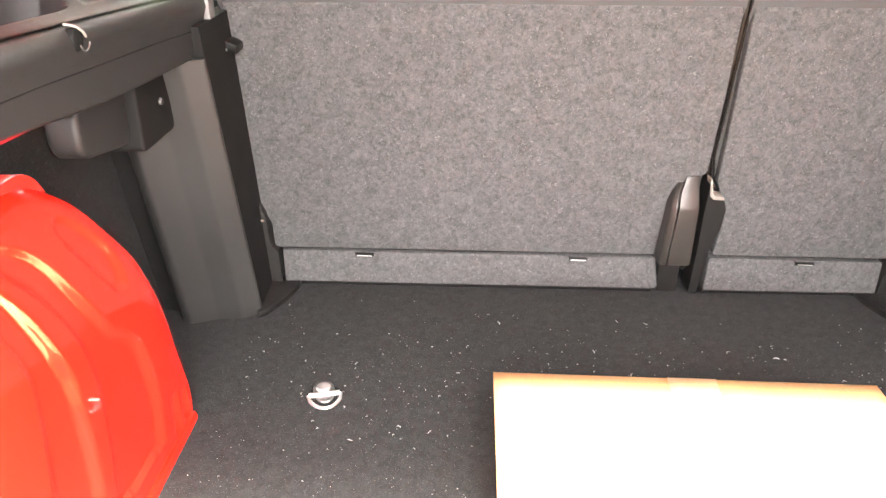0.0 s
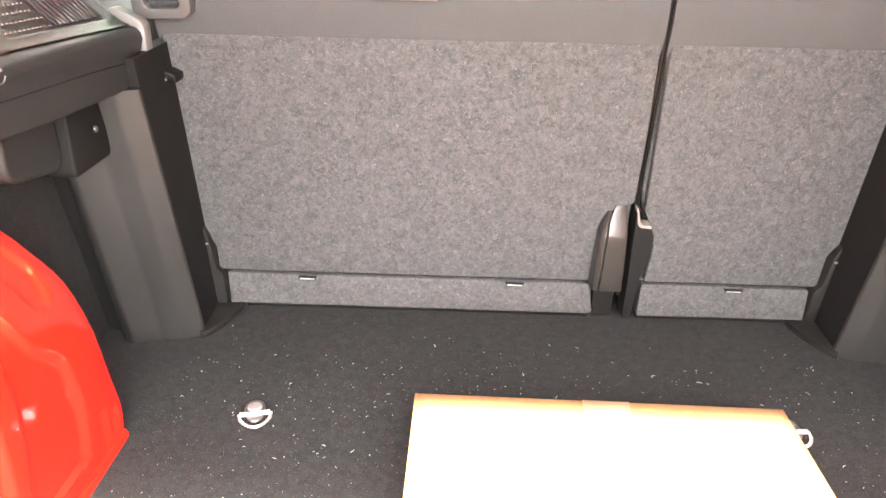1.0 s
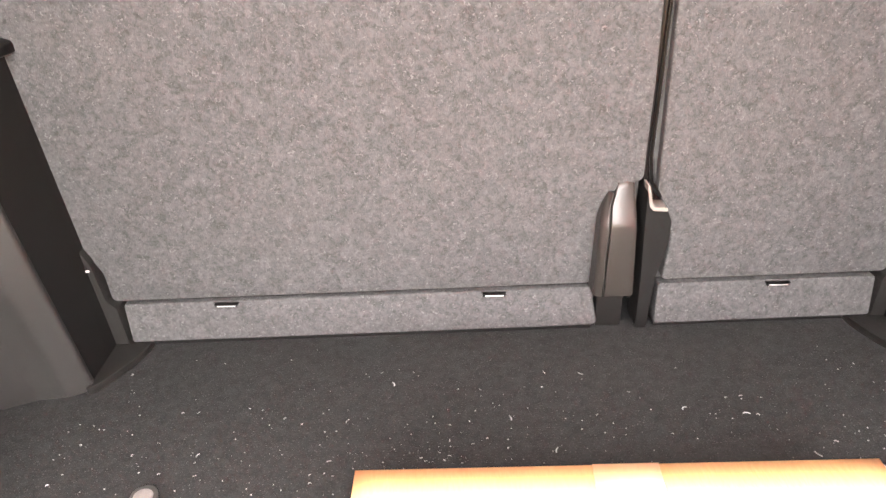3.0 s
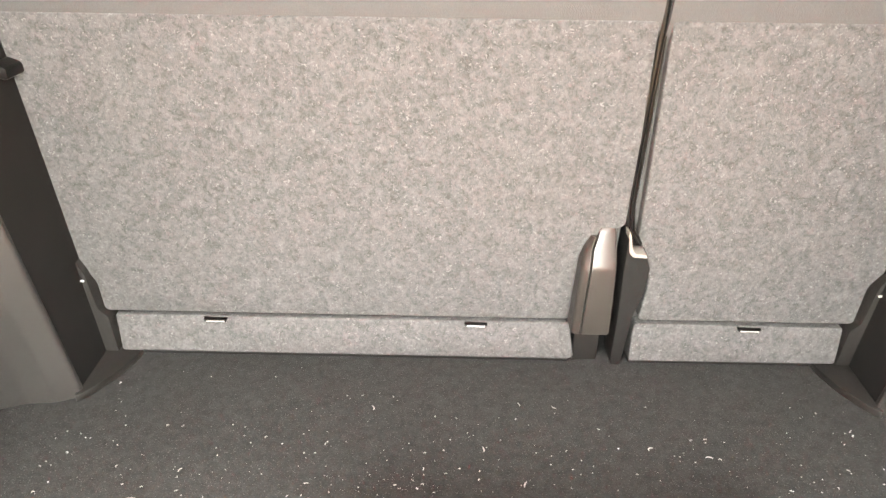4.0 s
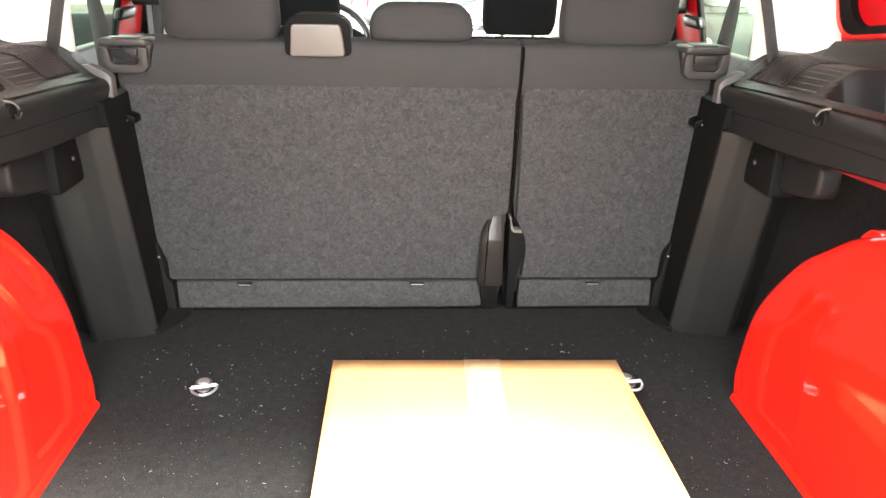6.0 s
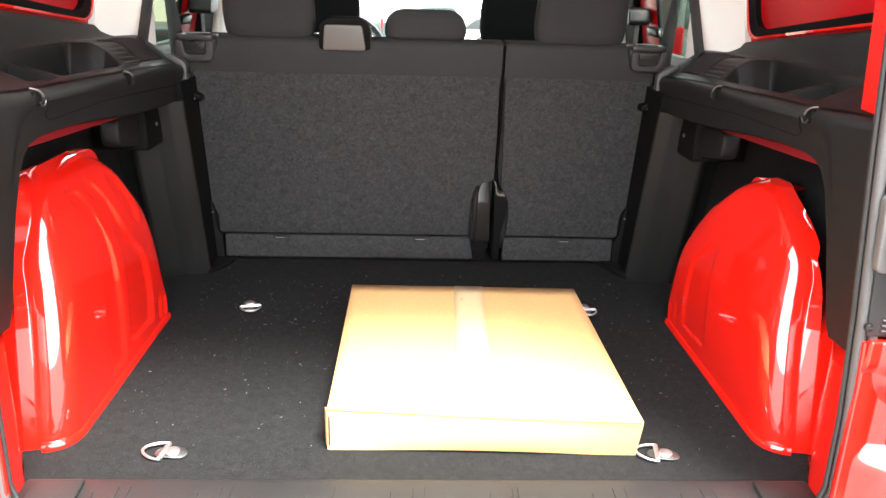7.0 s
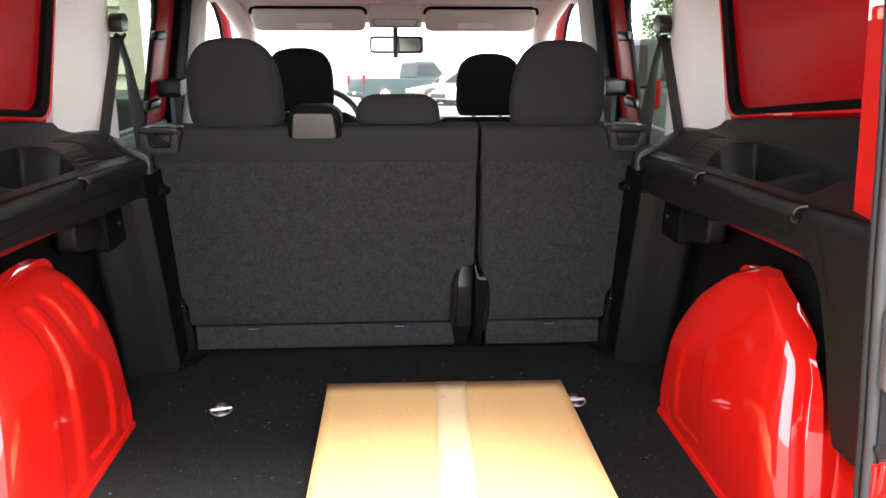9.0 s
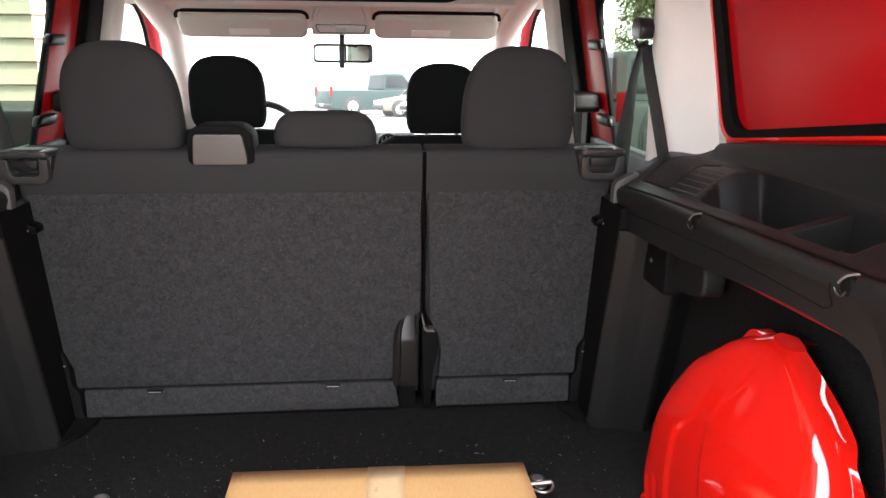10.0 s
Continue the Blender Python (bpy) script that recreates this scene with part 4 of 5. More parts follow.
# ---- things on the cargo floor ----
def cardboard_box():
    box = thing("cardboard_box", "flat brown cardboard box taped shut, lying on the floor", "box")
    a, b, c, d = (-0.172, 0.216), (0.382, 0.178), (0.382, 0.802), (-0.166, 0.812)
    bm = prism([a, b, c, d], 0.001, 0.080, along_z)
    bmesh.ops.subdivide_edges(bm, edges=bm.edges[:], cuts=7, use_grid_fill=True)
    # slack sides and a slightly sagging lid
    def bend(x, y, z):
        k = math.sin(math.pi * (x + 0.17) / 0.55)
        bulge = 0.006 * k * math.sin(math.pi * z / 0.08) * (1 if y > 0.5 else -1) if (y < 0.23 or y > 0.77) else 0
        sag = -0.004 * math.sin(math.pi * (x + 0.17) / 0.55) * math.sin(math.pi * (y - 0.19) / 0.6) if z > 0.07 else 0
        lift = 0.004 * max(0, math.sin(7 * x + 1)) if z < 0.01 and y < 0.25 else 0
        # the near end leans in under the lid at one corner
        tuck = 0.024 * (x + 0.172) / 0.552 * (1 - z / 0.08) if y < 0.25 else 0
        return (x, y + bulge + tuck, z + sag + lift)
    part("carton", shift(bm, bend), CARDBOARD, box)
    # lid halves meeting under the tape, and the tucked end flap
    def lid(x0, x1, lift):
        def at(u, v):
            x = x0 + (x1 - x0) * u
            t = (x + 0.172) / 0.552
            y0, y1 = 0.215 - 0.042 * t, 0.813 - 0.009 * t
            y = y0 + (y1 - y0) * v
            sag = -0.003 * math.sin(math.pi * t) * math.sin(math.pi * v)
            return (x, y, 0.0838 + sag + lift * (1 - v) ** 3 * abs(t - 0.47))
        return sheet(at, 14, 14)
    thick(part("lid_flap", lid(-0.172, 0.092, 0.004), CARDBOARD, box), 0.003)
    thick(part("lid_flap", lid(0.096, 0.380, 0.007), CARDBOARD, box), 0.003)
    def strip(u, v):
        x = 0.057 + 0.070 * u + 0.024 * v
        t = (x + 0.172) / 0.552
        y0, y1 = 0.215 - 0.042 * t, 0.813 - 0.009 * t
        return (x, y0 + (y1 - y0) * v, 0.0844 - 0.003 * math.sin(math.pi * t) * math.sin(math.pi * v))
    thick(part("tape", sheet(strip, 5, 14), TAPE, box, "shiny tan packing tape"), 0.0006, 1.0)
    part("end_flap", loft([[(-0.178, 0.236 - 0.001 * k, 0.004), (-0.172, 0.2125, 0.003), (-0.1725, 0.2125, 0.076), (-0.178, 0.232, 0.079)] for k in range(1)] + [[(-0.1755, 0.238, 0.006), (-0.1695, 0.2145, 0.006), (-0.1695, 0.2145, 0.074), (-0.1755, 0.236, 0.076)]]), CARDBOARD, box)
    part("open_seam", block(-0.1705, -0.1675, 0.2125, 0.2150, 0.012, 0.070, 0), RUBBER, box, "dark gap at the box corner")
    return box


cardboard_box()


def tie_down():
    t = thing("tie_down_ring", "zinc-plated folding tie-down ring screwed to the floor", "tie-down ring", "floor tie-downs")
    plate = shift(prism(oval(0.058, 0.034, 28, 2.2), 0.0005, 0.004, along_z, 0.0015), lambda x, y, z: (x, y, z + 0.003 * max(0, 1 - (x / 0.029) ** 2)))
    part("plate", plate, DULL_ZINC, t, "dull metal base plate")
    part("screw", shift(disc((0.004, 0.0, 0.005), 0.0120, 0.006, "z", 24, 0.003), lambda x, y, z: (x, y, z)), ZINC, t, "bright domed screw head")
    pts = [(-0.014 - 0.036 * math.sin(math.pi * k / 12) ** 0.75, 0.026 * math.cos(math.pi * k / 12) * (1 - 0.3 * math.sin(math.pi * k / 12)), 0.006 + 0.002 * math.sin(math.pi * k / 12)) for k in range(13)]
    part("ring", tube(pts + [(-0.012, -0.008, 0.0065), (-0.012, 0.008, 0.0065)], 0.0026, 8, True), ZINC, t)
    part("hinge_bar", tube([(-0.012, -0.024, 0.0065), (-0.012, 0.024, 0.0065)], 0.0042, 10), ZINC, t)
    return t


ring = tie_down()
ring.matrix_basis = pose(-0.445, 0.2, 0, 0, 0, -6)
copy_thing(ring, pose(0.432, 0.2, 0, 0, 0, -10))
copy_thing(ring, pose(-0.437, 0.864, 0, 0, 0, 104))
copy_thing(ring, pose(0.427, 0.866, 0, 0, 0, 95))

# lint and crumbs on the carpet
lint = bmesh.new()
rng = random.Random(5)
for i in range(1500):
    x, y = rng.uniform(-0.6, 0.6), rng.triangular(0.14, 1.2, 0.75)
    if -0.19 < x < 0.4 and 0.16 < y < 0.82:
        continue
    size = rng.choice((0.0003, 0.0003, 0.0004, 0.0005, 0.0007)) * (1.35 if y > 0.86 else 1.0)
    length = size * rng.choice((0.5, 0.6, 0.7, 0.8, 1, 1.4, 4))
    ang, bend = rng.uniform(0, math.pi), rng.uniform(-0.8, 0.8)
    if rng.random() < 0.06:
        x, y = rng.gauss(0.0, 0.05) - 0.1, rng.gauss(0.93, 0.03)
    prev = None
    for k in range(4):
        a = ang + bend * k
        px, py = x + length * (k - 1.5) * math.cos(a), y + length * (k - 1.5) * math.sin(a)
        w = size * (0.6 if k in (0, 3) else 1.0)
        row = [lint.verts.new((px - w * math.sin(a), py + w * math.cos(a), 0.0004)), lint.verts.new((px, py, 0.0006 + size)), lint.verts.new((px + w * math.sin(a), py - w * math.cos(a), 0.0004))]
        if prev:
            lint.faces.new((prev[0], row[0], row[1], prev[1]))
            lint.faces.new((prev[1], row[1], row[2], prev[2]))
        prev = row
tagged(part("lint", lint, LINT, smooth=False), "scattered white lint and crumbs on the carpet", "lint", kind="stuff")


# ---- rear opening ----
def door_sill():
    sill = thing("sill_plate", "dark grey plastic loading sill plate with screws", "sill plate")
    prof = [(0.124, 0.000), (0.121, 0.006), (0.112, 0.008), (0.060, 0.006), (0.030, 0.003), (0.016, -0.002), (0.008, -0.014), (0.008, -0.03), (0.124, -0.03)]
    part("plate", prism(prof, -0.655, 0.655, along_x, 0.003), SILL_GREY, sill)
    # moulded pockets in pairs: one slants up to its right foot, the other down to it
    for x in (-0.535, -0.369, -0.192, -0.056, 0.108, 0.277, 0.425):
        part("rib", tube([(x, 0.082, 0.0072), (x + 0.001, 0.034, 0.0056), (x + 0.004, 0.025, 0.0052), (x + 0.014, 0.024, 0.0052), (x + 0.034, 0.041, 0.0058), (x + 0.037, 0.055, 0.0062), (x + 0.037, 0.094, 0.0076)], 0.0016, 6, squash=0.7), SILL_GREY, sill)
    for x in (-0.480, -0.316, -0.148, 0.0, 0.154, 0.334, 0.482):
        part("rib", tube([(x, 0.097, 0.0076), (x, 0.048, 0.0060), (x + 0.003, 0.042, 0.0058), (x + 0.020, 0.026, 0.0052), (x + 0.026, 0.024, 0.0052), (x + 0.036, 0.025, 0.0052), (x + 0.038, 0.036, 0.0056), (x + 0.038, 0.070, 0.0066)], 0.0016, 6, squash=0.7), SILL_GREY, sill)
    for x, y in ((-0.523, 0.063), (-0.423, 0.038), (-0.009, 0.063), (0.089, 0.040), (0.321, 0.041), (0.523, 0.063)):
        scr = part("screw", disc((x, y, 0.0045), 0.0058, 0.0035, "z", 16, 0.0015), DULL_ZINC, sill)
        part("screw_slot", disc((x, y, 0.0078), 0.0022, 0.0006, "z", 6), RUBBER, scr)
    part("drain_hole", prism(oval(0.014, 0.010, 16, 2.4), 0.0046, 0.0062, lambda p, q, h: (p - 0.201, q + 0.042, h)), MATT_BLACK, sill, "dark empty screw hole")
    for s in (-1, 1):
        part("end_pad", prism(rounded([(s * 0.557, 0.113), (s * 0.630, 0.110), (s * 0.638, 0.070), (s * 0.622, 0.042), (s * 0.613, 0.036), (s * 0.571, 0.032), (s * 0.554, 0.050)], 0.010), 0.004, 0.014, along_z, 0.004), SILL_GREY, sill, "raised end pad")
    latch = part("door_catch", block(0.152, 0.250, -0.030, 0.026, -0.02, 0.0068, 0.002), MATT_BLACK, sill, "black door catch")
    part("catch_rim", tube([(0.151, -0.020, 0.0075), (0.153, 0.026, 0.0080), (0.157, 0.029, 0.0082), (0.246, 0.027, 0.0082), (0.250, 0.024, 0.0080), (0.249, -0.020, 0.0075)], 0.0018, 8), SILL_GREY, latch)
    part("striker", tube([(0.203, 0.016, 0.004), (0.203, 0.010, 0.012), (0.203, -0.012, 0.013), (0.203, -0.018, 0.004)], 0.0028, 8), DULL_ZINC, latch)
    for x in (0.163, 0.238):
        part("bolt", disc((x, -0.012, 0.0065), 0.0062, 0.004, "z", 12, 0.001), DULL_ZINC, latch)
    notch = part("notch", prism(rounded([(-0.352, -0.014), (-0.345, 0.010), (-0.338, 0.020), (-0.308, 0.021), (-0.322, -0.014)], 0.002), -0.01, 0.0062, along_z, 0.001), MATT_BLACK, sill, "dark cut-out in the sill")
    part("red_edge", prism([(-0.330, -0.010), (-0.328, 0.012), (-0.311, 0.0195), (-0.322, -0.010)], 0.0, 0.0068, along_z), INNER_RED, notch)
    return sill


door_sill()


def opening_line(grow, y):
    """The opening's outline from one bottom corner round to the other."""
    half = [(0.0, -0.008), (0.30, -0.008), (0.53, -0.006), (0.586, 0.004), (0.616, 0.032), (0.628, 0.075), (0.626, 0.20), (0.614, 0.37), (0.602, 0.50), (0.592, 0.61), (0.580, 0.764), (0.562, 0.95), (0.543, 1.13), (0.518, 1.20), (0.46, 1.24), (0.25, 1.252), (0.0, 1.255)]
    def out(x, z):
        return (x + (grow if x > 0.4 else 0), z + (grow if z > 1.1 else -grow if z < 0.03 else 0))
    right = [out(x, z) for x, z in half]
    full = right + [(-x, z) for x, z in reversed(right[1:-1])]
    return [(x, y, z) for x, z in full]


seal = thing("door_seal", "black rubber seal round the rear door opening", "door seal")
part("bulb", tube(opening_line(-0.003, -0.008), 0.0078, 12, True), SEAL_GREY, seal)
part("lip", tube(opening_line(0.0115, -0.012), 0.0072, 10, True), SEAL_GREY, seal)
part("groove", tube(opening_line(0.003, 0.004), 0.0085, 10, True), RUBBER, seal)
part("inner_lip", tube(opening_line(-0.006, 0.010), 0.0048, 8, True), RUBBER, seal)

# roof end above the opening
header = part("header", prism(rounded([(-0.02, 1.25), (0.06, 1.24), (0.10, 1.27), (0.05, 1.33), (-0.06, 1.32)], 0.02), -0.72, 0.72, along_x, 0.006), RED)
tagged(header, "red painted roof header above the rear doors", "header", kind="structure")


HINGE_GREY = material("grey_hinge_casting", (0.085, 0.080, 0.075), 0.42, second=(0.065, 0.061, 0.058), scale=12, fine=300, bump=0.15)
STICKER = material("yellow_sticker", (0.62, 0.66, 0.10), 0.5, vary=0.05)


def jamb(s):
    """What shows beside the opening: hinge panel, hinge and pressed corner."""
    def P(x, y, z):
        return (s * x, y, z)
    j = thing("hinge_panel", "grey plastic hinge panel on the rear pillar", "hinge panel", "rear pillar panels")
    part("panel", shift(prism(rounded([(0.614, 0.344), (0.596, 0.60), (0.560, 1.10), (0.70, 1.10), (0.74, 0.60), (0.74, 0.344)], 0.006), -0.020, -0.011, along_y, 0.003), P), SILL_GREY, j)
    h = part("hinge", shift(prism(rounded([(0.599, 0.444), (0.74, 0.440), (0.74, 0.552), (0.592, 0.552)], 0.010), -0.034, -0.018, along_y, 0.006, 3), P), HINGE_GREY, j, "grey door hinge frame")
    part("hinge_well", shift(prism(rounded([(0.608, 0.457), (0.73, 0.455), (0.73, 0.540), (0.602, 0.540)], 0.014, 6), -0.0365, -0.02, along_y, 0.002), P), MATT_BLACK, h, "dark well of the hinge")
    # two arms with bolted ends and a bright link between them
    for z in (0.474, 0.523):
        arm = part("hinge_arm", shift(prism(rounded([(0.608, z - 0.012), (0.72, z - 0.014), (0.72, z + 0.012), (0.607, z + 0.011)], 0.008), -0.046, -0.034, along_y, 0.003), P), BLACK_STEEL, h)
        part("bolt", shift(disc((0.614, -0.050, z + 0.001), 0.0058, 0.005, "y", 12, 0.0015), P), HANDLE_GREY, arm)
    part("hinge_pin", shift(tube([(0.628, -0.046, 0.462), (0.628, -0.046, 0.534)], 0.0035, 10), P), DULL_ZINC, h)
    part("link", shift(tube([(0.606, -0.042, 0.500), (0.632, -0.047, 0.503), (0.70, -0.050, 0.500)], 0.0062, 10), P), HANDLE_GREY, h)
    if s > 0:
        for x, z in ((0.622, 0.508), (0.628, 0.454)):
            part("sticker", shift(block(x, x + 0.022, -0.0520, -0.0505, z, z + 0.023, 0.0005), P), STICKER, h, "yellow paper sticker")
    for z, x in ((0.562, 0.603), (0.360, 0.613)):
        scr = part("screw", shift(disc((x, -0.026, z), 0.0065, 0.008, "y", 16, 0.002), P), BLACK_STEEL, j)
        part("screw_slot", shift(block(x - 0.004, x + 0.004, -0.0275, -0.025, z - 0.001, z + 0.001, 0), P), RUBBER, scr)
        for k in range(3):
            part("rib", shift(tube([(x + 0.018, -0.0215, z + 0.010 - 0.008 * k), (x + 0.05, -0.0215, z + 0.006 - 0.008 * k), (x + 0.10, -0.0215, z - 0.004 - 0.008 * k)], 0.002, 6), P), HANDLE_GREY, j)
    # pressed corner: a sunk field beside the seal, a slanted facet and a raised fold running down
    c = thing("corner_pressing", "glossy red pressed body corner below the tail lamp", "body corner", "body corners")

    def corner_at(u, v):
        x, z = 0.616 + 0.244 * u, -0.40 + 0.742 * v
        # broad sunk field, a slanted facet across it and a long soft fold below
        y = -0.012 - 0.030 * smoothstep(0.632, 0.672, x)
        field = smoothstep(0.13, 0.17, z - 0.25 * (x - 0.635)) * (1 - smoothstep(0.262, 0.296, z + 0.65 * (x - 0.635)))
        y += 0.020 * field * smoothstep(0.632, 0.66, x)
        y -= 0.010 * smoothstep(0.290, 0.312, z)
        fold = x - (0.667 + 0.029 * z / 0.16)
        y -= 0.010 * smoothstep(-0.028, -0.006, fold) * (1 - smoothstep(0.004, 0.026, fold)) * (1 - smoothstep(0.12, 0.17, z))
        y -= 0.02 * smoothstep(0.71, 0.80, x)
        return P(x, y, z)

    thick(part("pressing", sheet(corner_at, 110, 220), RED, c), 0.012, 1.0 if s > 0 else -1.0)
    part("edge_flange", shift(tube([(0.621, -0.018, -0.04), (0.626, -0.018, 0.05), (0.624, -0.018, 0.16), (0.618, -0.018, 0.28), (0.615, -0.018, 0.335)], 0.004, 8), P), RED, c, "folded edge beside the seal")
    # the rear doors, folded back square to the body
    depth = 0.78 if s < 0 else 0.52
    door = thing("rear_door", "open rear van door with black plastic lining", "door", "rear doors")

    def Q(x, y, z):
        return (s * (x - 0.10 * (y + 0.06) * (1 if y < -0.06 else 0)), y, z)

    part("lower_skin", shift(block(0.735, 0.775, -depth - 0.06, -0.06, -0.10, 0.64, 0.012, 3), Q), RED, door)
    part("lining", shift(block(0.715, 0.733, -depth - 0.02, -0.10, -0.02, 0.60, 0.008, 3), Q), PLASTIC, door, "black plastic door lining")
    for name, y0, y1, z0, z1 in (("window_post", -0.12, -0.06, 0.642, 1.22), ("window_post", -depth - 0.06, -depth, 0.642, 1.22), ("window_rail", -depth, -0.12, 1.15, 1.22)):
        part(name, shift(block(0.735, 0.775, y0, y1, z0, z1, 0.008), Q), RED, door)
    g = part("pane", shift(block(0.752, 0.756, -depth, -0.12, 0.642, 1.15, 0), Q), TINTED, door)
    g.visible_shadow = False
    return j


jamb(-1)
jamb(1)
bumper = thing("bumper", "black plastic step on the red rear bumper", "bumper")
part("cover", prism(rounded([(0.02, -0.12), (-0.05, -0.075), (-0.13, -0.09), (-0.16, -0.14), (-0.15, -0.36), (0.02, -0.36)], 0.03), -0.86, 0.86, along_x, 0.03, 3), RED, bumper)
part("step", prism(rounded([(0.015, -0.032), (-0.035, -0.036), (-0.05, -0.07), (0.015, -0.11)], 0.01), -0.66, 0.66, along_x, 0.006), RUBBER, bumper)


# ---- belts ----
def seat_belt(s):
    b = thing("seat_belt", "grey rear seat belt hanging from a black pillar anchor", "seat belt", "seat belts")
    def ribbon(points, width):
        lie = 0.5
        bm = bmesh.new()
        prev = None
        for x, y, z, tw in points:
            o = Vector((lie * width * math.sin(tw), 0.5 * width * math.cos(tw), 0))
            row = [bm.verts.new((s * (x - o.x), y - o.y, z)), bm.verts.new((s * (x + o.x), y + o.y, z))]
            if prev:
                bm.faces.new((prev[0], row[0], row[1], prev[1]))
            prev = row
        return bm
    thick(part("strap", ribbon([(0.684, 1.130, 0.872, 0.9), (0.687, 1.095, 0.80, 0.9), (0.690, 1.040, 0.71, 0.9), (0.696, 1.005, 0.635, 0.9)], 0.044), WEBBING, b), 0.0015, 0)
    thick(part("strap", ribbon([(0.680, 1.140, 0.872, 0.65), (0.668, 1.150, 0.80, 0.7), (0.664, 1.165, 0.71, 1.0), (0.660, 1.185, 0.60, 1.3), (0.655, 1.21, 0.45, 1.4)], 0.046), WEBBING, b), 0.0015, 0)
    a = part("anchor", shift(prism(rounded([(1.105, 0.900), (1.160, 0.905), (1.165, 0.935), (1.150, 0.955), (1.115, 0.952), (1.100, 0.930)], 0.010), 0.655, 0.712, along_x, 0.006, 3), lambda x, y, z: (s * (0.66 + 0.55 * (x - 0.655)), y, 0.886 + 0.85 * (z - 0.905))), SMOOTH_PLASTIC, b, "black upper belt anchor")
    part("guide", tube([(s * 0.674, 1.100, 0.876), (s * 0.668, 1.125, 0.868), (s * 0.670, 1.150, 0.876)], 0.006, 8), BLACK_STEEL, a)
    return b


seat_belt(-1)
seat_belt(1)


# ---- cabin ----
def front_seat(x, low=0.0):
    seat = thing("front_chair", "black fabric front seat with rounded headrest", "seat", "front seats")
    rings = []
    for i in range(25):
        v = 1 - (1 - i / 24) ** 1.7
        z = 0.609 + 0.225 * v - low
        w = 0.236 * curve_at(((0, 0.88), (0.08, 0.96), (0.2, 1.0), (0.5, 1.0), (0.7, 0.96), (0.82, 0.88), (0.9, 0.76), (0.96, 0.58), (1.0, 0.26)), v)
        d = 0.10 * curve_at(((0, 0.8), (0.2, 1.0), (0.7, 0.9), (0.9, 0.6), (1.0, 0.25)), v)
        rings.append([(x + p, 2.06 - 0.2 * (z - 0.6) + q, z) for p, q in oval(w, d, 32, 3.4)])
    part("headrest", loft(rings), DARK_FABRIC, seat)
    for dx in (-0.05, 0.05):
        part("headrest_rod", tube([(x + dx, 2.06, 0.55), (x + dx, 2.06, 0.63)], 0.006, 8), ZINC, seat)
    rings = []
    for z, w, d in ((0.0, 0.46, 0.16), (0.2, 0.50, 0.18), (0.4, 0.50, 0.16), (0.52, 0.46, 0.14), (0.580, 0.40, 0.11), (0.602, 0.32, 0.06)):
        z = z - low if z > 0.3 else z
        rings.append([(x + p, 2.10 - 0.1 * z + q, z) for p, q in oval(w, d, 32, 4)])
    part("backrest", loft(rings), DARK_FABRIC, seat)
    part("cushion", prism(rounded([(2.02, -0.05), (2.56, -0.05), (2.60, 0.08), (2.5, 0.12), (2.02, 0.06)], 0.04), x - 0.25, x + 0.25, along_x, 0.03, 3), DARK_FABRIC, seat)
    part("base", block(x - 0.2, x + 0.2, 2.08, 2.5, -0.016, -0.05 + 0.01, 0.01), PLASTIC, seat)
    return seat


front_seat(-0.347)
front_seat(0.338, 0.020)

dash = thing("dashboard", "black moulded plastic dashboard", "dashboard")
part("top", prism(rounded([(2.98, 0.10), (2.94, 0.36), (3.02, 0.44), (3.20, 0.45), (3.376, 0.40), (3.376, 0.0)], 0.04), -0.76, 0.76, along_x, 0.02, 3), PLASTIC, dash)
part("hood", prism(rounded([(2.93, 0.40), (2.95, 0.49), (3.05, 0.50), (3.14, 0.44)], 0.02), -0.55, -0.18, along_x, 0.02, 3), PLASTIC, dash)
part("centre_stack", prism(rounded([(2.93, 0.20), (2.925, 0.47), (2.96, 0.50), (3.10, 0.47), (3.14, 0.40)], 0.02), -0.13, 0.30, along_x, 0.02, 3), PLASTIC, dash)
for x in (0.07, 0.185):
    v = part("vent", disc((x, 2.905, 0.448), 0.050, 0.03, "y", 24, 0.005), MATT_BLACK, dash)
    part("ring", tube([(x + 0.049 * math.cos(math.pi * k / 12), 2.903, 0.448 + 0.049 * math.sin(math.pi * k / 12)) for k in range(24)], 0.0045, 8, True), SILVER_PLASTIC, v)
    for k in range(4):
        part("slat", block(x - 0.027 + 0.018 * k - 0.003, x - 0.027 + 0.018 * k + 0.003, 2.896, 2.91, 0.412, 0.486, 0.001), SILVER_PLASTIC, v)

wheel = thing("steering_wheel", "black leather steering wheel", "steering wheel")
ring_pts = [(-0.345 + 0.185 * math.cos(2 * math.pi * k / 32), 2.70 + 0.185 * 0.42 * math.sin(2 * math.pi * k / 32), 0.47 + 0.185 * 0.90 * math.sin(2 * math.pi * k / 32)) for k in range(32)]
part("rim", tube(ring_pts, 0.015, 10, True), SMOOTH_PLASTIC, wheel)
part("hub", shift(disc((0, 0, 0), 0.07, 0.05, "y", 24, 0.012), lambda x, y, z: (-0.345 + x, 2.70 + y + 0.42 * z, 0.47 + z)), SMOOTH_PLASTIC, wheel)
for a in (0.1, math.pi - 0.1, -math.pi / 2):
    part("spoke", tube([(-0.345 + 0.05 * math.cos(a), 2.71 + 0.02 * math.sin(a), 0.47 + 0.05 * math.sin(a)), (-0.345 + 0.18 * math.cos(a), 2.70 + 0.075 * math.sin(a), 0.47 + 0.165 * math.sin(a))], 0.014, 8), SMOOTH_PLASTIC, wheel)
part("column", tube([(-0.345, 2.75, 0.45), (-0.345, 2.97, 0.36)], 0.035, 12), PLASTIC, wheel)


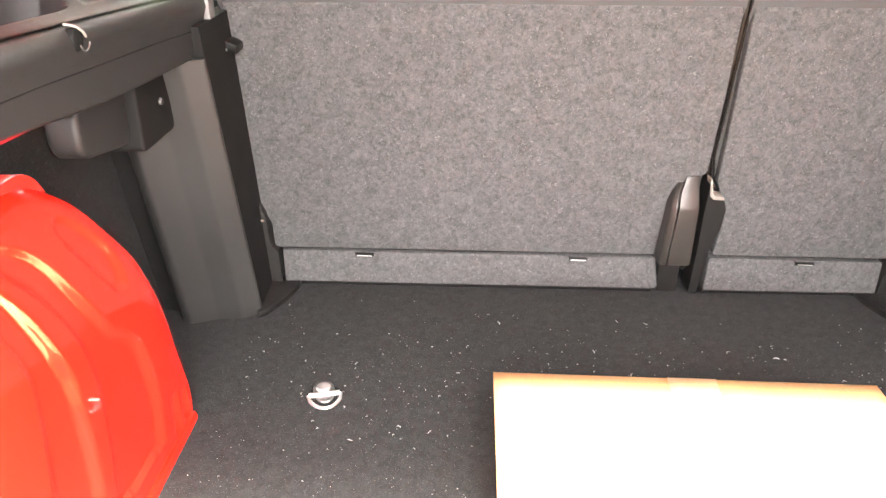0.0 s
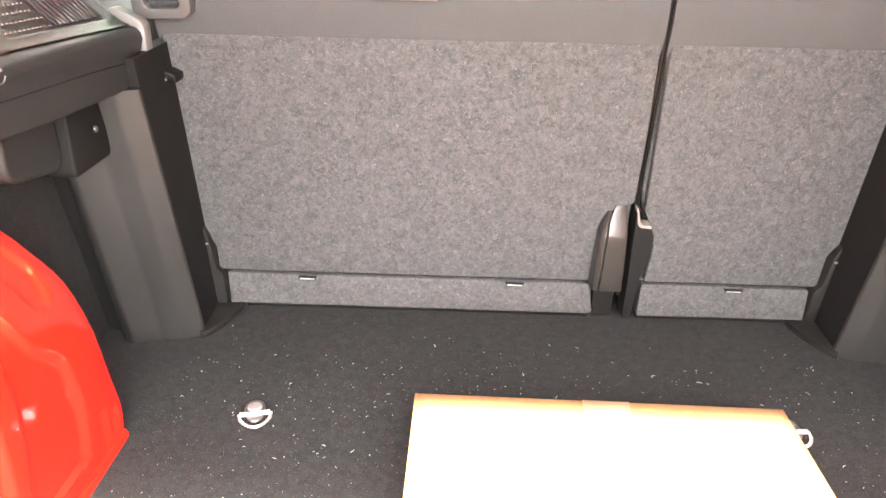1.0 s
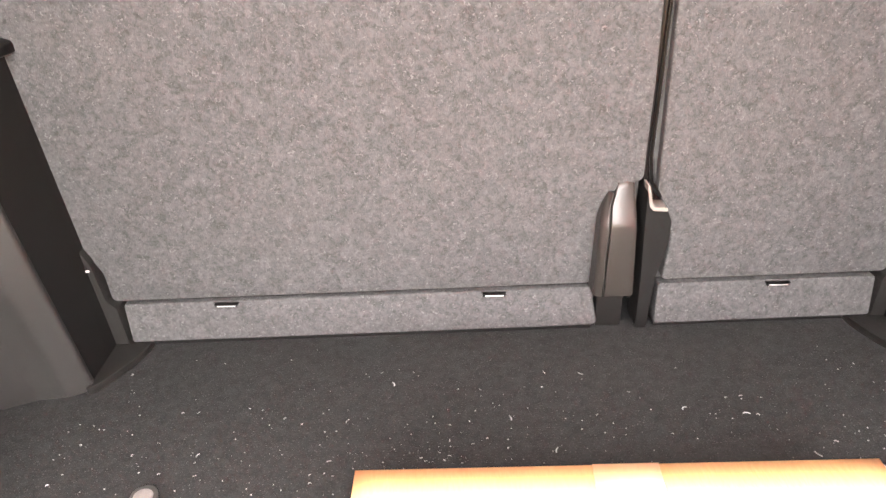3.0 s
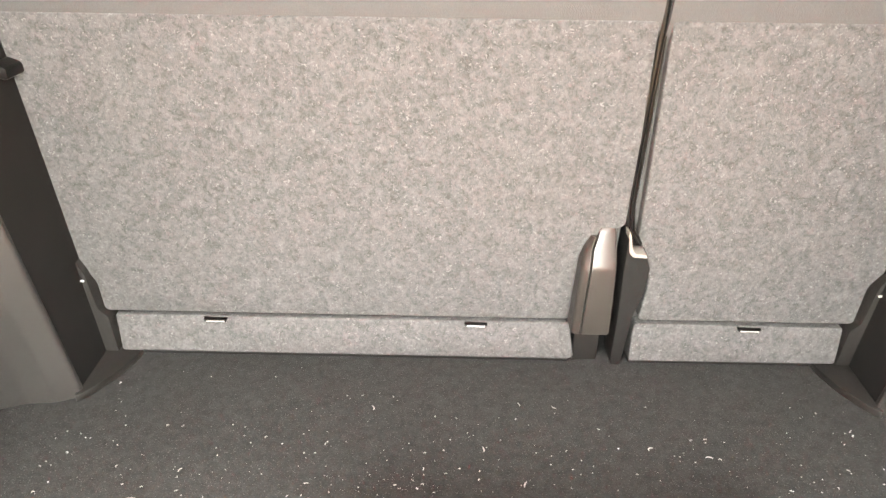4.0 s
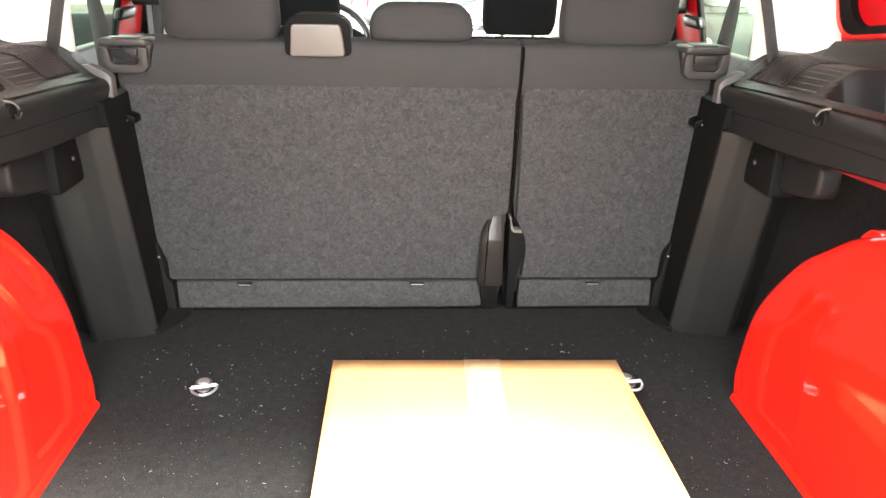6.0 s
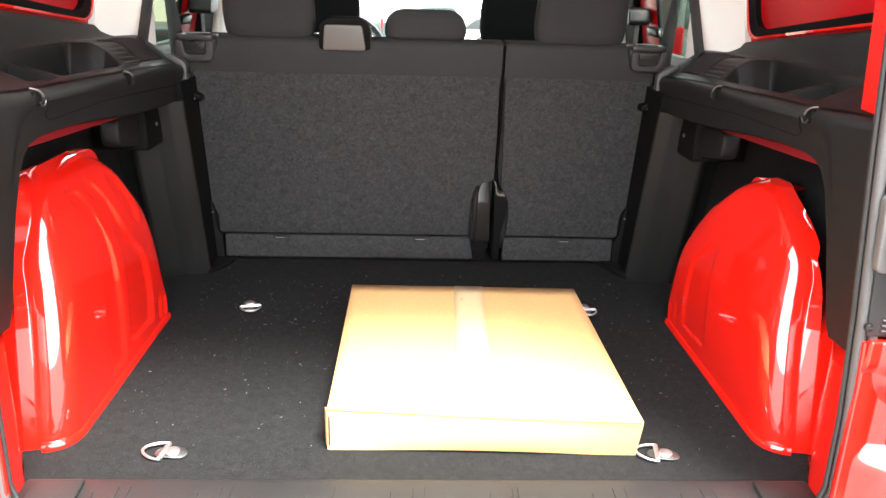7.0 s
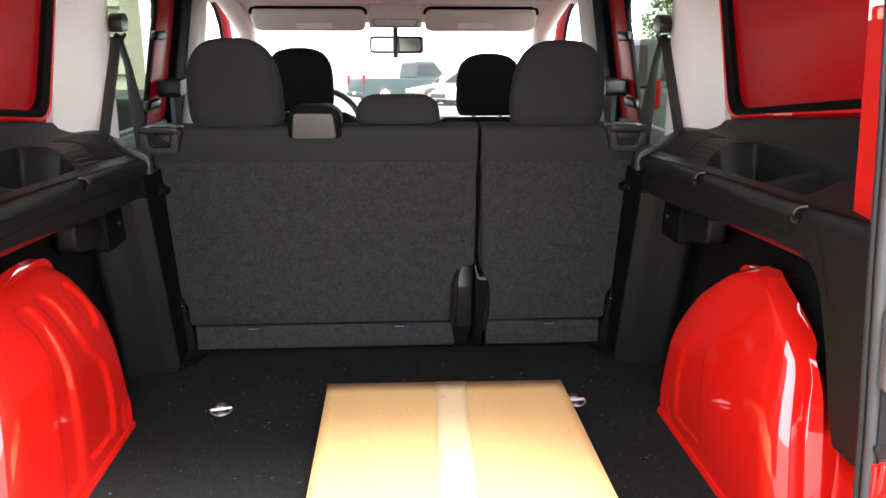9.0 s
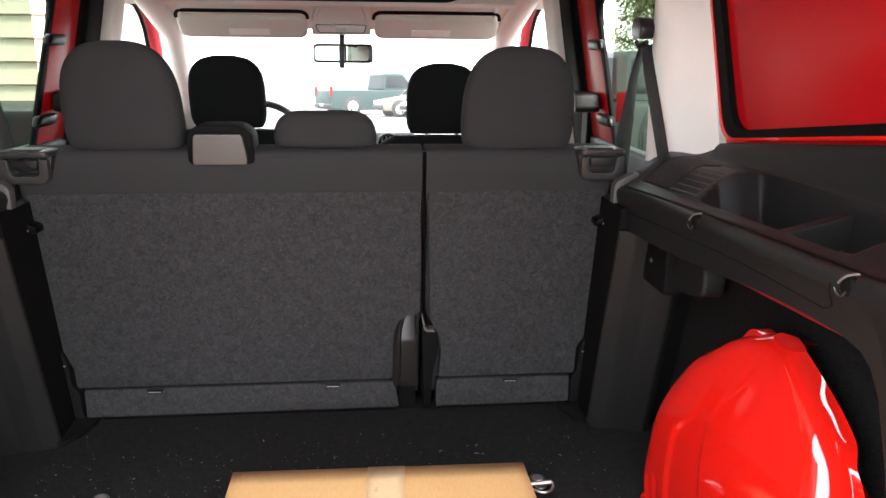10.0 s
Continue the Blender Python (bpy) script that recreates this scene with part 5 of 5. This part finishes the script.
VISOR = material("grey_visor_cloth", (0.66, 0.64, 0.57), 0.8, second=(0.61, 0.59, 0.525), scale=6, fine=900, bump=0.3)
PALE = material("white_printed_label", (0.88, 0.87, 0.84), 0.4, vary=0.04)
VISOR_Y, VISOR_Z = 2.56, 0.938


def sun_visor(x0, x1):
    v = thing("sun_visor", "light grey sun visor folded up against the headliner", "sun visor", "sun visors")
    outline = rounded([(x0, -0.055), (x1, -0.055), (x1, 0.062), (x0, 0.062)], 0.042, 6)

    def on(p, q, h):
        return (p, VISOR_Y + 0.80 * q, VISOR_Z - 0.60 * q + h)
    part("panel", prism(outline, -0.010, 0.010, on, 0.008, 3), VISOR, v)
    m = (x0 + x1) / 2 + (0.02 if x0 < 0 else -0.02)
    part("label", prism([(m - 0.075, 0.002), (m + 0.075, 0.002), (m + 0.075, 0.036), (m - 0.075, 0.036)], -0.0125, -0.0095, on), PALE, v, "white warning label")
    # black strip stands in for the shade between visor and headliner
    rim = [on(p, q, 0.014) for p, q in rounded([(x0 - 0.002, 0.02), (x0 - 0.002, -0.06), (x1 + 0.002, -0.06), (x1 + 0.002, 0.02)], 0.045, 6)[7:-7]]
    part("edge", tube(rim, 0.007, 8), MATT_BLACK, v, "black strip put in for the shadow above the visor")
    e = x0 + 0.02 if x0 < 0 else x1 - 0.02
    part("pivot", tube([on(e, -0.05, 0.006), on(e, -0.06, 0.06)], 0.010, 8), BEIGE, v)
    return v


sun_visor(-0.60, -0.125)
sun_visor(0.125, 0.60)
console = thing("overhead_console", "light grey overhead lamp console", "console")
part("body", loft([[(x, 2.47, 1.045 + d) for x in (-0.085, 0.085) for d in ((0, 0.03) if x > 0 else (0.03, 0))], [(x, 2.56, 0.960 + d) for x in (-0.112, 0.112) for d in ((0, 0.04) if x > 0 else (0.04, 0))], [(x, 2.635, 0.908 + d) for x in (-0.112, 0.112) for d in ((0, 0.05) if x > 0 else (0.05, 0))], [(x, 2.66, 0.915 + d) for x in (-0.10, 0.10) for d in ((0, 0.04) if x > 0 else (0.04, 0))]]), BEIGE, console)
part("lamp_lens", prism(rounded([(-0.095, -0.022), (0.095, -0.022), (0.085, 0.024), (-0.085, 0.024)], 0.012), -0.006, 0.004, lambda p, q, h: (p, 2.595 + 0.82 * q, 0.935 - 0.57 * q + h), 0.003), PALE, console, "clear white lamp lens")
part("lens_frame", tube([(p, 2.595 + 0.82 * q, 0.9305 - 0.57 * q) for p, q in rounded([(-0.097, -0.024), (0.097, -0.024), (0.087, 0.026), (-0.087, 0.026)], 0.012)], 0.0022, 6, True), SILVER_PLASTIC, console, "grey rim round the lamp lens")
part("switch", prism(rounded([(-0.022, -0.014), (0.022, -0.014), (0.022, 0.016), (-0.022, 0.016)], 0.005), -0.009, 0.002, lambda p, q, h: (p, 2.595 + 0.82 * q, 0.935 - 0.57 * q + h), 0.002), BEIGE, console)
for x in (-0.10, 0.10):
    part("flare", tube([(x, 2.56, 0.958), (x * 0.8, 2.50, 1.012), (x * 0.55, 2.45, 1.052)], 0.005, 8), BEIGE, console)
shelf = thing("overhead_shelf", "light grey overhead shelf with a dark opening above the visors", "shelf")
part("tray", prism(rounded([(2.19, 1.004), (2.30, 0.998), (2.46, 1.012), (2.50, 1.060), (2.30, 1.09), (2.20, 1.012)], 0.008), -0.60, 0.60, along_x, 0.006), BEIGE, shelf)
# flat dark panel fills the mouth of the shelf
part("opening", prism(rounded([(-0.36, 1.004), (0.36, 1.004), (0.47, 1.045), (0.53, 1.150), (0.50, 1.185), (-0.50, 1.185), (-0.53, 1.150), (-0.47, 1.045)], 0.03), 2.196, 2.215, lambda p, q, h: (p, h + 0.03 * (q - 1.03), q), 0.004), CARPET, shelf, "dark panel across the shelf opening")
rear_mirror = thing("rear_view_mirror", "black rear-view mirror on the windscreen", "mirror")
part("stalk", tube([(0.0, 2.70, 0.91), (0.0, 2.68, 0.87), (0.0, 2.65, 0.84)], 0.012, 10), SMOOTH_PLASTIC, rear_mirror)


def mirror_turn(x, y, z):
    c, d = math.cos(radians(15.5)), math.sin(radians(15.5))
    return (x * c + y * d, 2.615 - x * d + y * c + 0.05 * z, 0.838 + z)


part("stem", tube([(0.0, 2.640, 0.885), (0.0, 2.600, 0.862), (0.0, 2.596, 0.80), (0.0, 2.600, 0.785)], 0.011, 10), SMOOTH_PLASTIC, rear_mirror)
part("housing", shift(prism(rounded([(-0.120, -0.037), (0.120, -0.037), (0.120, 0.037), (-0.120, 0.037)], 0.018), 0, 0.03, along_y, 0.008, 3), mirror_turn), SMOOTH_PLASTIC, rear_mirror)
part("glass", shift(prism(rounded([(-0.109, -0.027), (0.109, -0.027), (0.109, 0.027), (-0.109, 0.027)], 0.014), -0.0025, 0.001, along_y), mirror_turn), MIRROR, rear_mirror, "mirror glass")
for s in (-1, 1):
    b = thing("front_seat_belt", "grey front belt retractor cover on the pillar", "seat belt", "front belts")
    part("cover", shift(prism(rounded([(1.785, 0.690), (1.795, 0.676), (1.895, 0.686), (1.91, 0.735), (1.80, 0.730)], 0.012), 0.715, 0.79, along_x, 0.012, 3), lambda x, y, z: (s * x, y, z)), GREY_PLASTIC, b)
    part("strap", shift(block(0.750, 0.753, 1.79, 1.835, 0.2, 0.68, 0), lambda x, y, z: (s * x, y, z)), WEBBING, b)

# ---- outside ----
CHROME = material("bright_wheel_alloy", (0.6, 0.6, 0.6), 0.35, 0.3, scale=20, fine=100)
TYRE = material("black_tyre", (0.02, 0.02, 0.02), 0.85, scale=20, fine=200, bump=0.4)
LAMP_RED = material("red_tail_lamp", (0.16, 0.003, 0.005), 0.35, spec=0.05, scale=30, fine=200)
LAMP_CLEAR = material("clear_headlamp", (0.75, 0.75, 0.75), 0.1, coat=0.6, scale=30, fine=200)


def car_paint(name, c):
    return material(name, c, 0.3, second=tuple(0.9 * v for v in c), scale=2, fine=40, mix=0.2, rough_vary=0.03, spec=0.04)


def parked_car(label, category, paint, length, height, width, m, estate=True, pickup=False):
    """A car facing +y from its tail at y = 0; the ground at z = 0."""
    car = thing("parked_car", label, category, "parked cars")
    L, H, W = length, height, width
    belt = 0.60 * H
    lower = rounded([(0.02, 0.30), (0.0, 0.62 * belt), (0.03, belt), (0.72 * L, belt * 1.0), (0.97 * L, 0.80 * belt), (L, 0.62 * belt), (0.99 * L, 0.28), (0.85 * L, 0.24), (0.12 * L, 0.24)], 0.12, 5)
    part("body", prism(lower, -W / 2, W / 2, along_x, 0.07, 3), paint, car)
    if pickup:
        cab = [(0.52 * L, belt), (0.54 * L, H), (0.72 * L, H), (0.84 * L, belt)]
    elif estate:
        cab = [(0.03, belt), (0.05 * L, H), (0.52 * L, H), (0.70 * L, belt)]
    else:
        cab = [(0.12 * L, belt), (0.26 * L, H), (0.52 * L, H), (0.70 * L, belt)]
    def narrow(p, q, h):
        return (h * (1 - 0.10 * (q - belt) / (H - belt)), p, q)
    part("cabin", prism(rounded(cab, 0.10, 4), -W / 2 + 0.06, W / 2 - 0.06, narrow, 0.05, 3), paint, car)
    def inset(d):
        cx, cy = sum(p[0] for p in cab) / 4, (belt + H) / 2
        return rounded([(cx + (p - cx) * d, cy + (q - cy) * 0.72) for p, q in cab], 0.06, 3)
    for s in (-1, 1):
        part("side_window", prism(inset(0.88), s * (W / 2 - 0.075), s * (W / 2 - 0.052), narrow, 0.004), TINTED_BODY, car)
        part("pillar", shift(block(-0.04, 0.04, -0.02, 0.02, belt * 1.02, H - 0.06, 0.005), lambda x, y, z: (s * (W / 2 - 0.055) * (1 - 0.10 * (z - belt) / (H - belt)), (cab[1][0] + cab[2][0]) / 2 + x, z)), paint, car)
    for (y0, z0), (y1, z1), sgn in ((cab[0], cab[1], -1), (cab[3], cab[2], 1)):
        wb = W / 2 - 0.2
        def pane_at(u, v):
            t = 0.14 + 0.72 * v
            return ((2 * u - 1) * wb * (1 - 0.14 * t), y0 + (y1 - y0) * t + sgn * 0.012, z0 + (z1 - z0) * t)
        part("rear_window" if sgn < 0 else "windscreen", sheet(pane_at, 5, 5), TINTED_BODY, car)
    for s in (-1, 1):
        part("tail_lamp", block(s * (W / 2 - 0.10) - 0.09, s * (W / 2 - 0.10) + 0.09, -0.012, 0.10, belt * 0.72, belt * 1.12, 0.03, 3), LAMP_RED, car)
        part("headlamp", block(s * (W / 2 - 0.2) - 0.17, s * (W / 2 - 0.2) + 0.17, L - 0.16, L - 0.005, belt * 0.60, belt * 0.78, 0.04, 3), LAMP_CLEAR, car)
        big = 0.42 if pickup or H > 1.6 else 0.34
        for y in (0.20 * L, 0.80 * L):
            part("wheel_well", disc((s * (W / 2 + 0.004) - 0.01, y, big + 0.02), big + 0.07, 0.02, "x", 28, 0.004), TYRE, car)
            w = part("wheel", disc((s * (W / 2 - 0.06) - 0.11, y, big), big, 0.22, "x", 28, 0.03), TYRE, car)
            part("rim", disc((s * (W / 2 + 0.055) - 0.01, y, big), 0.66 * big, 0.02, "x", 24, 0.006), CHROME, w)
            for k in range(5):
                a = 2 * math.pi * k / 5 + 0.3
                part("rim_slot", disc((s * (W / 2 + 0.064) - 0.01, y + 0.40 * big * math.cos(a), big + 0.40 * big * math.sin(a)), 0.13 * big, 0.02, "x", 10, 0.002), TYRE, w)
    part("bumper", prism(rounded([(-0.06, 0.36), (-0.08, 0.52), (0.02, 0.58), (0.1, 0.36)], 0.04), -W / 2 + 0.04, W / 2 - 0.04, along_x, 0.04), TYRE, car)
    part("bumper", prism(rounded([(L + 0.04, 0.34), (L + 0.05, 0.52), (L - 0.05, 0.56), (L - 0.1, 0.34)], 0.04), -W / 2 + 0.04, W / 2 - 0.04, along_x, 0.04), TYRE, car)
    part("plate_panel", block(-0.16, 0.16, -0.10, -0.08, 0.44, 0.56, 0.004), LAMP_CLEAR, car)
    car.matrix_basis = m
    return car


TINTED_BODY = material("dark_car_glass", (0.016, 0.019, 0.020), 0.08, vary=0.1, rough_vary=0.02, spec=0.07)
SILVER = car_paint("silver_paint", (0.055, 0.058, 0.058))
GREEN = car_paint("dark_green_paint", (0.030, 0.046, 0.045))
WHITE = car_paint("white_paint", (0.75, 0.75, 0.74))
TAN = car_paint("tan_paint", (0.15, 0.13, 0.105))
MAROON = car_paint("red_paint", (0.35, 0.03, 0.02))


def on_ground(x, y, turn):
    fall = 3.0 if y > 10 else 1.3
    return pose(x, y, ground_z(y), 0, 0, 0) @ pose(0, 0, 0, -fall, 0, 0) @ pose(0, 0, 0, 0, 0, turn)


parked_car("silver estate car with red tail lamps parked ahead", "car", SILVER, 4.6, 1.72, 1.95, on_ground(2.95, 10.63, -40))
parked_car("dark green pickup parked across the lot", "pickup", GREEN, 5.7, 2.05, 1.95, on_ground(-2.0, 39.2, -62), pickup=True)
parked_car("tan off-road car parked across the lot", "car", TAN, 4.2, 1.55, 1.85, on_ground(4.75, 37.6, 103))
parked_car("white saloon parked across the lot", "car", WHITE, 4.5, 1.42, 1.8, on_ground(6.2, 36.2, 108), estate=False)
parked_car("red car parked in the far row", "car", MAROON, 4.4, 1.5, 1.8, on_ground(7.4, 41.0, 110), estate=False)
# dark vehicle of unknown kind, given a pickup's shape
parked_car("dark grey vehicle parked crosswise beside the building", "pickup", car_paint("grey_paint", (0.010, 0.011, 0.012)), 5.6, 1.85, 1.95, on_ground(-1.98, 7.0, 90), pickup=True)

# beige building with lapped siding
SIDING = material("beige_siding", (0.42, 0.365, 0.285), 0.8, second=(0.35, 0.30, 0.23), scale=0.8, fine=30, bump=0.3)
ROOFING = material("grey_shingle", (0.10, 0.10, 0.10), 0.9, scale=3, fine=40, bump=0.6)
house = thing("building", "beige building with horizontal lapped siding", "building")
gz = ground_z(20)
part("wall", block(-20, -5.6, 16.2, 24, gz, gz + 4.2, 0.02), SIDING, house)
for k in range(9):
    part("board", prism([(16.2, gz + 0.1 + 0.45 * k), (16.10, gz + 0.13 + 0.45 * k), (16.19, gz + 0.54 + 0.45 * k), (16.2, gz + 0.54 + 0.45 * k)], -20, -5.6, along_x), SIDING, house)
part("roof", prism([(15.7, gz + 4.2), (24.5, gz + 4.2), (20.1, gz + 6.2)], -20.5, -5.2, along_x, 0.03), ROOFING, house)
door = part("garage_door", block(-13, -8.5, 16.12, 16.17, gz, gz + 3.0, 0.01), WHITE, house, "white garage door")
for k in range(4):
    part("panel", block(-12.9, -8.6, 16.09, 16.13, gz + 0.08 + 0.74 * k, gz + 0.74 + 0.74 * k, 0.02), WHITE, door)

# trees
BARK = material("grey_bark", (0.16, 0.13, 0.10), 0.95, second=(0.08, 0.065, 0.05), scale=5, fine=60, bump=1.0, stretch=(1, 1, 0.2))
LEAF = material("green_leaves", (0.20, 0.19, 0.075), 0.6, second=(0.10, 0.105, 0.036), scale=1.2, fine=20)


def tree(seed, x, y, height):
    r = random.Random(seed)
    t = thing("tree", "broad green tree at the edge of the lot", "tree", "trees")
    z0 = ground_z(y)
    top = Vector((x + r.uniform(-0.4, 0.4), y, z0 + height * 0.7))
    base = Vector((x, y, z0 - 0.1))
    rings = [[(base + (top - base) * f) + Vector((math.cos(a), math.sin(a), 0)) * height * 0.028 * (1.15 - f) for a in (2 * math.pi * k / 10 for k in range(10))] for f in (0, 0.05, 0.3, 0.6, 1)]
    part("trunk", loft(rings), BARK, t)
    tips = []
    for k in range(11):
        f = r.uniform(0.35, 0.98)
        p = base + (top - base) * f
        a = 2.4 * k + r.uniform(-0.4, 0.4)
        ln = height * r.uniform(0.22, 0.40) * (1.2 - 0.5 * f)
        q = p + Vector((math.cos(a) * ln, math.sin(a) * ln, ln * r.uniform(0.35, 0.8)))
        part("limb", tube([p, (p + q) / 2 + Vector((0, 0, 0.1 * ln)), q], height * 0.008, 6), BARK, t)
        tips += [q, (p + 2 * q) / 3]
    tips.append(top + Vector((0, 0, height * 0.12)))
    bm = bmesh.new()
    for q in tips:
        for k in range(620):
            v = Vector((r.gauss(0, 1), r.gauss(0, 1), r.gauss(0, 0.75)))
            c = q + v * height * 0.065
            n = Vector((r.gauss(0, 1), r.gauss(0, 1), r.gauss(0.6, 1))).normalized()
            e = n.orthogonal().normalized()
            f = n.cross(e)
            sz = r.uniform(0.06, 0.13)
            bm.faces.new([bm.verts.new(c + e * sz * p + f * sz * w) for p, w in ((-1, 0), (0, -0.55), (1, 0), (0, 0.55))])
    part("crown", bm, LEAF, t, smooth=False)["kind"] = "stuff"
    return t


tree(3, 9.0, 17.0, 8.0)
tree(8, 14.5, 24.0, 9.5)
tree(12, 20.0, 50.0, 10.0)
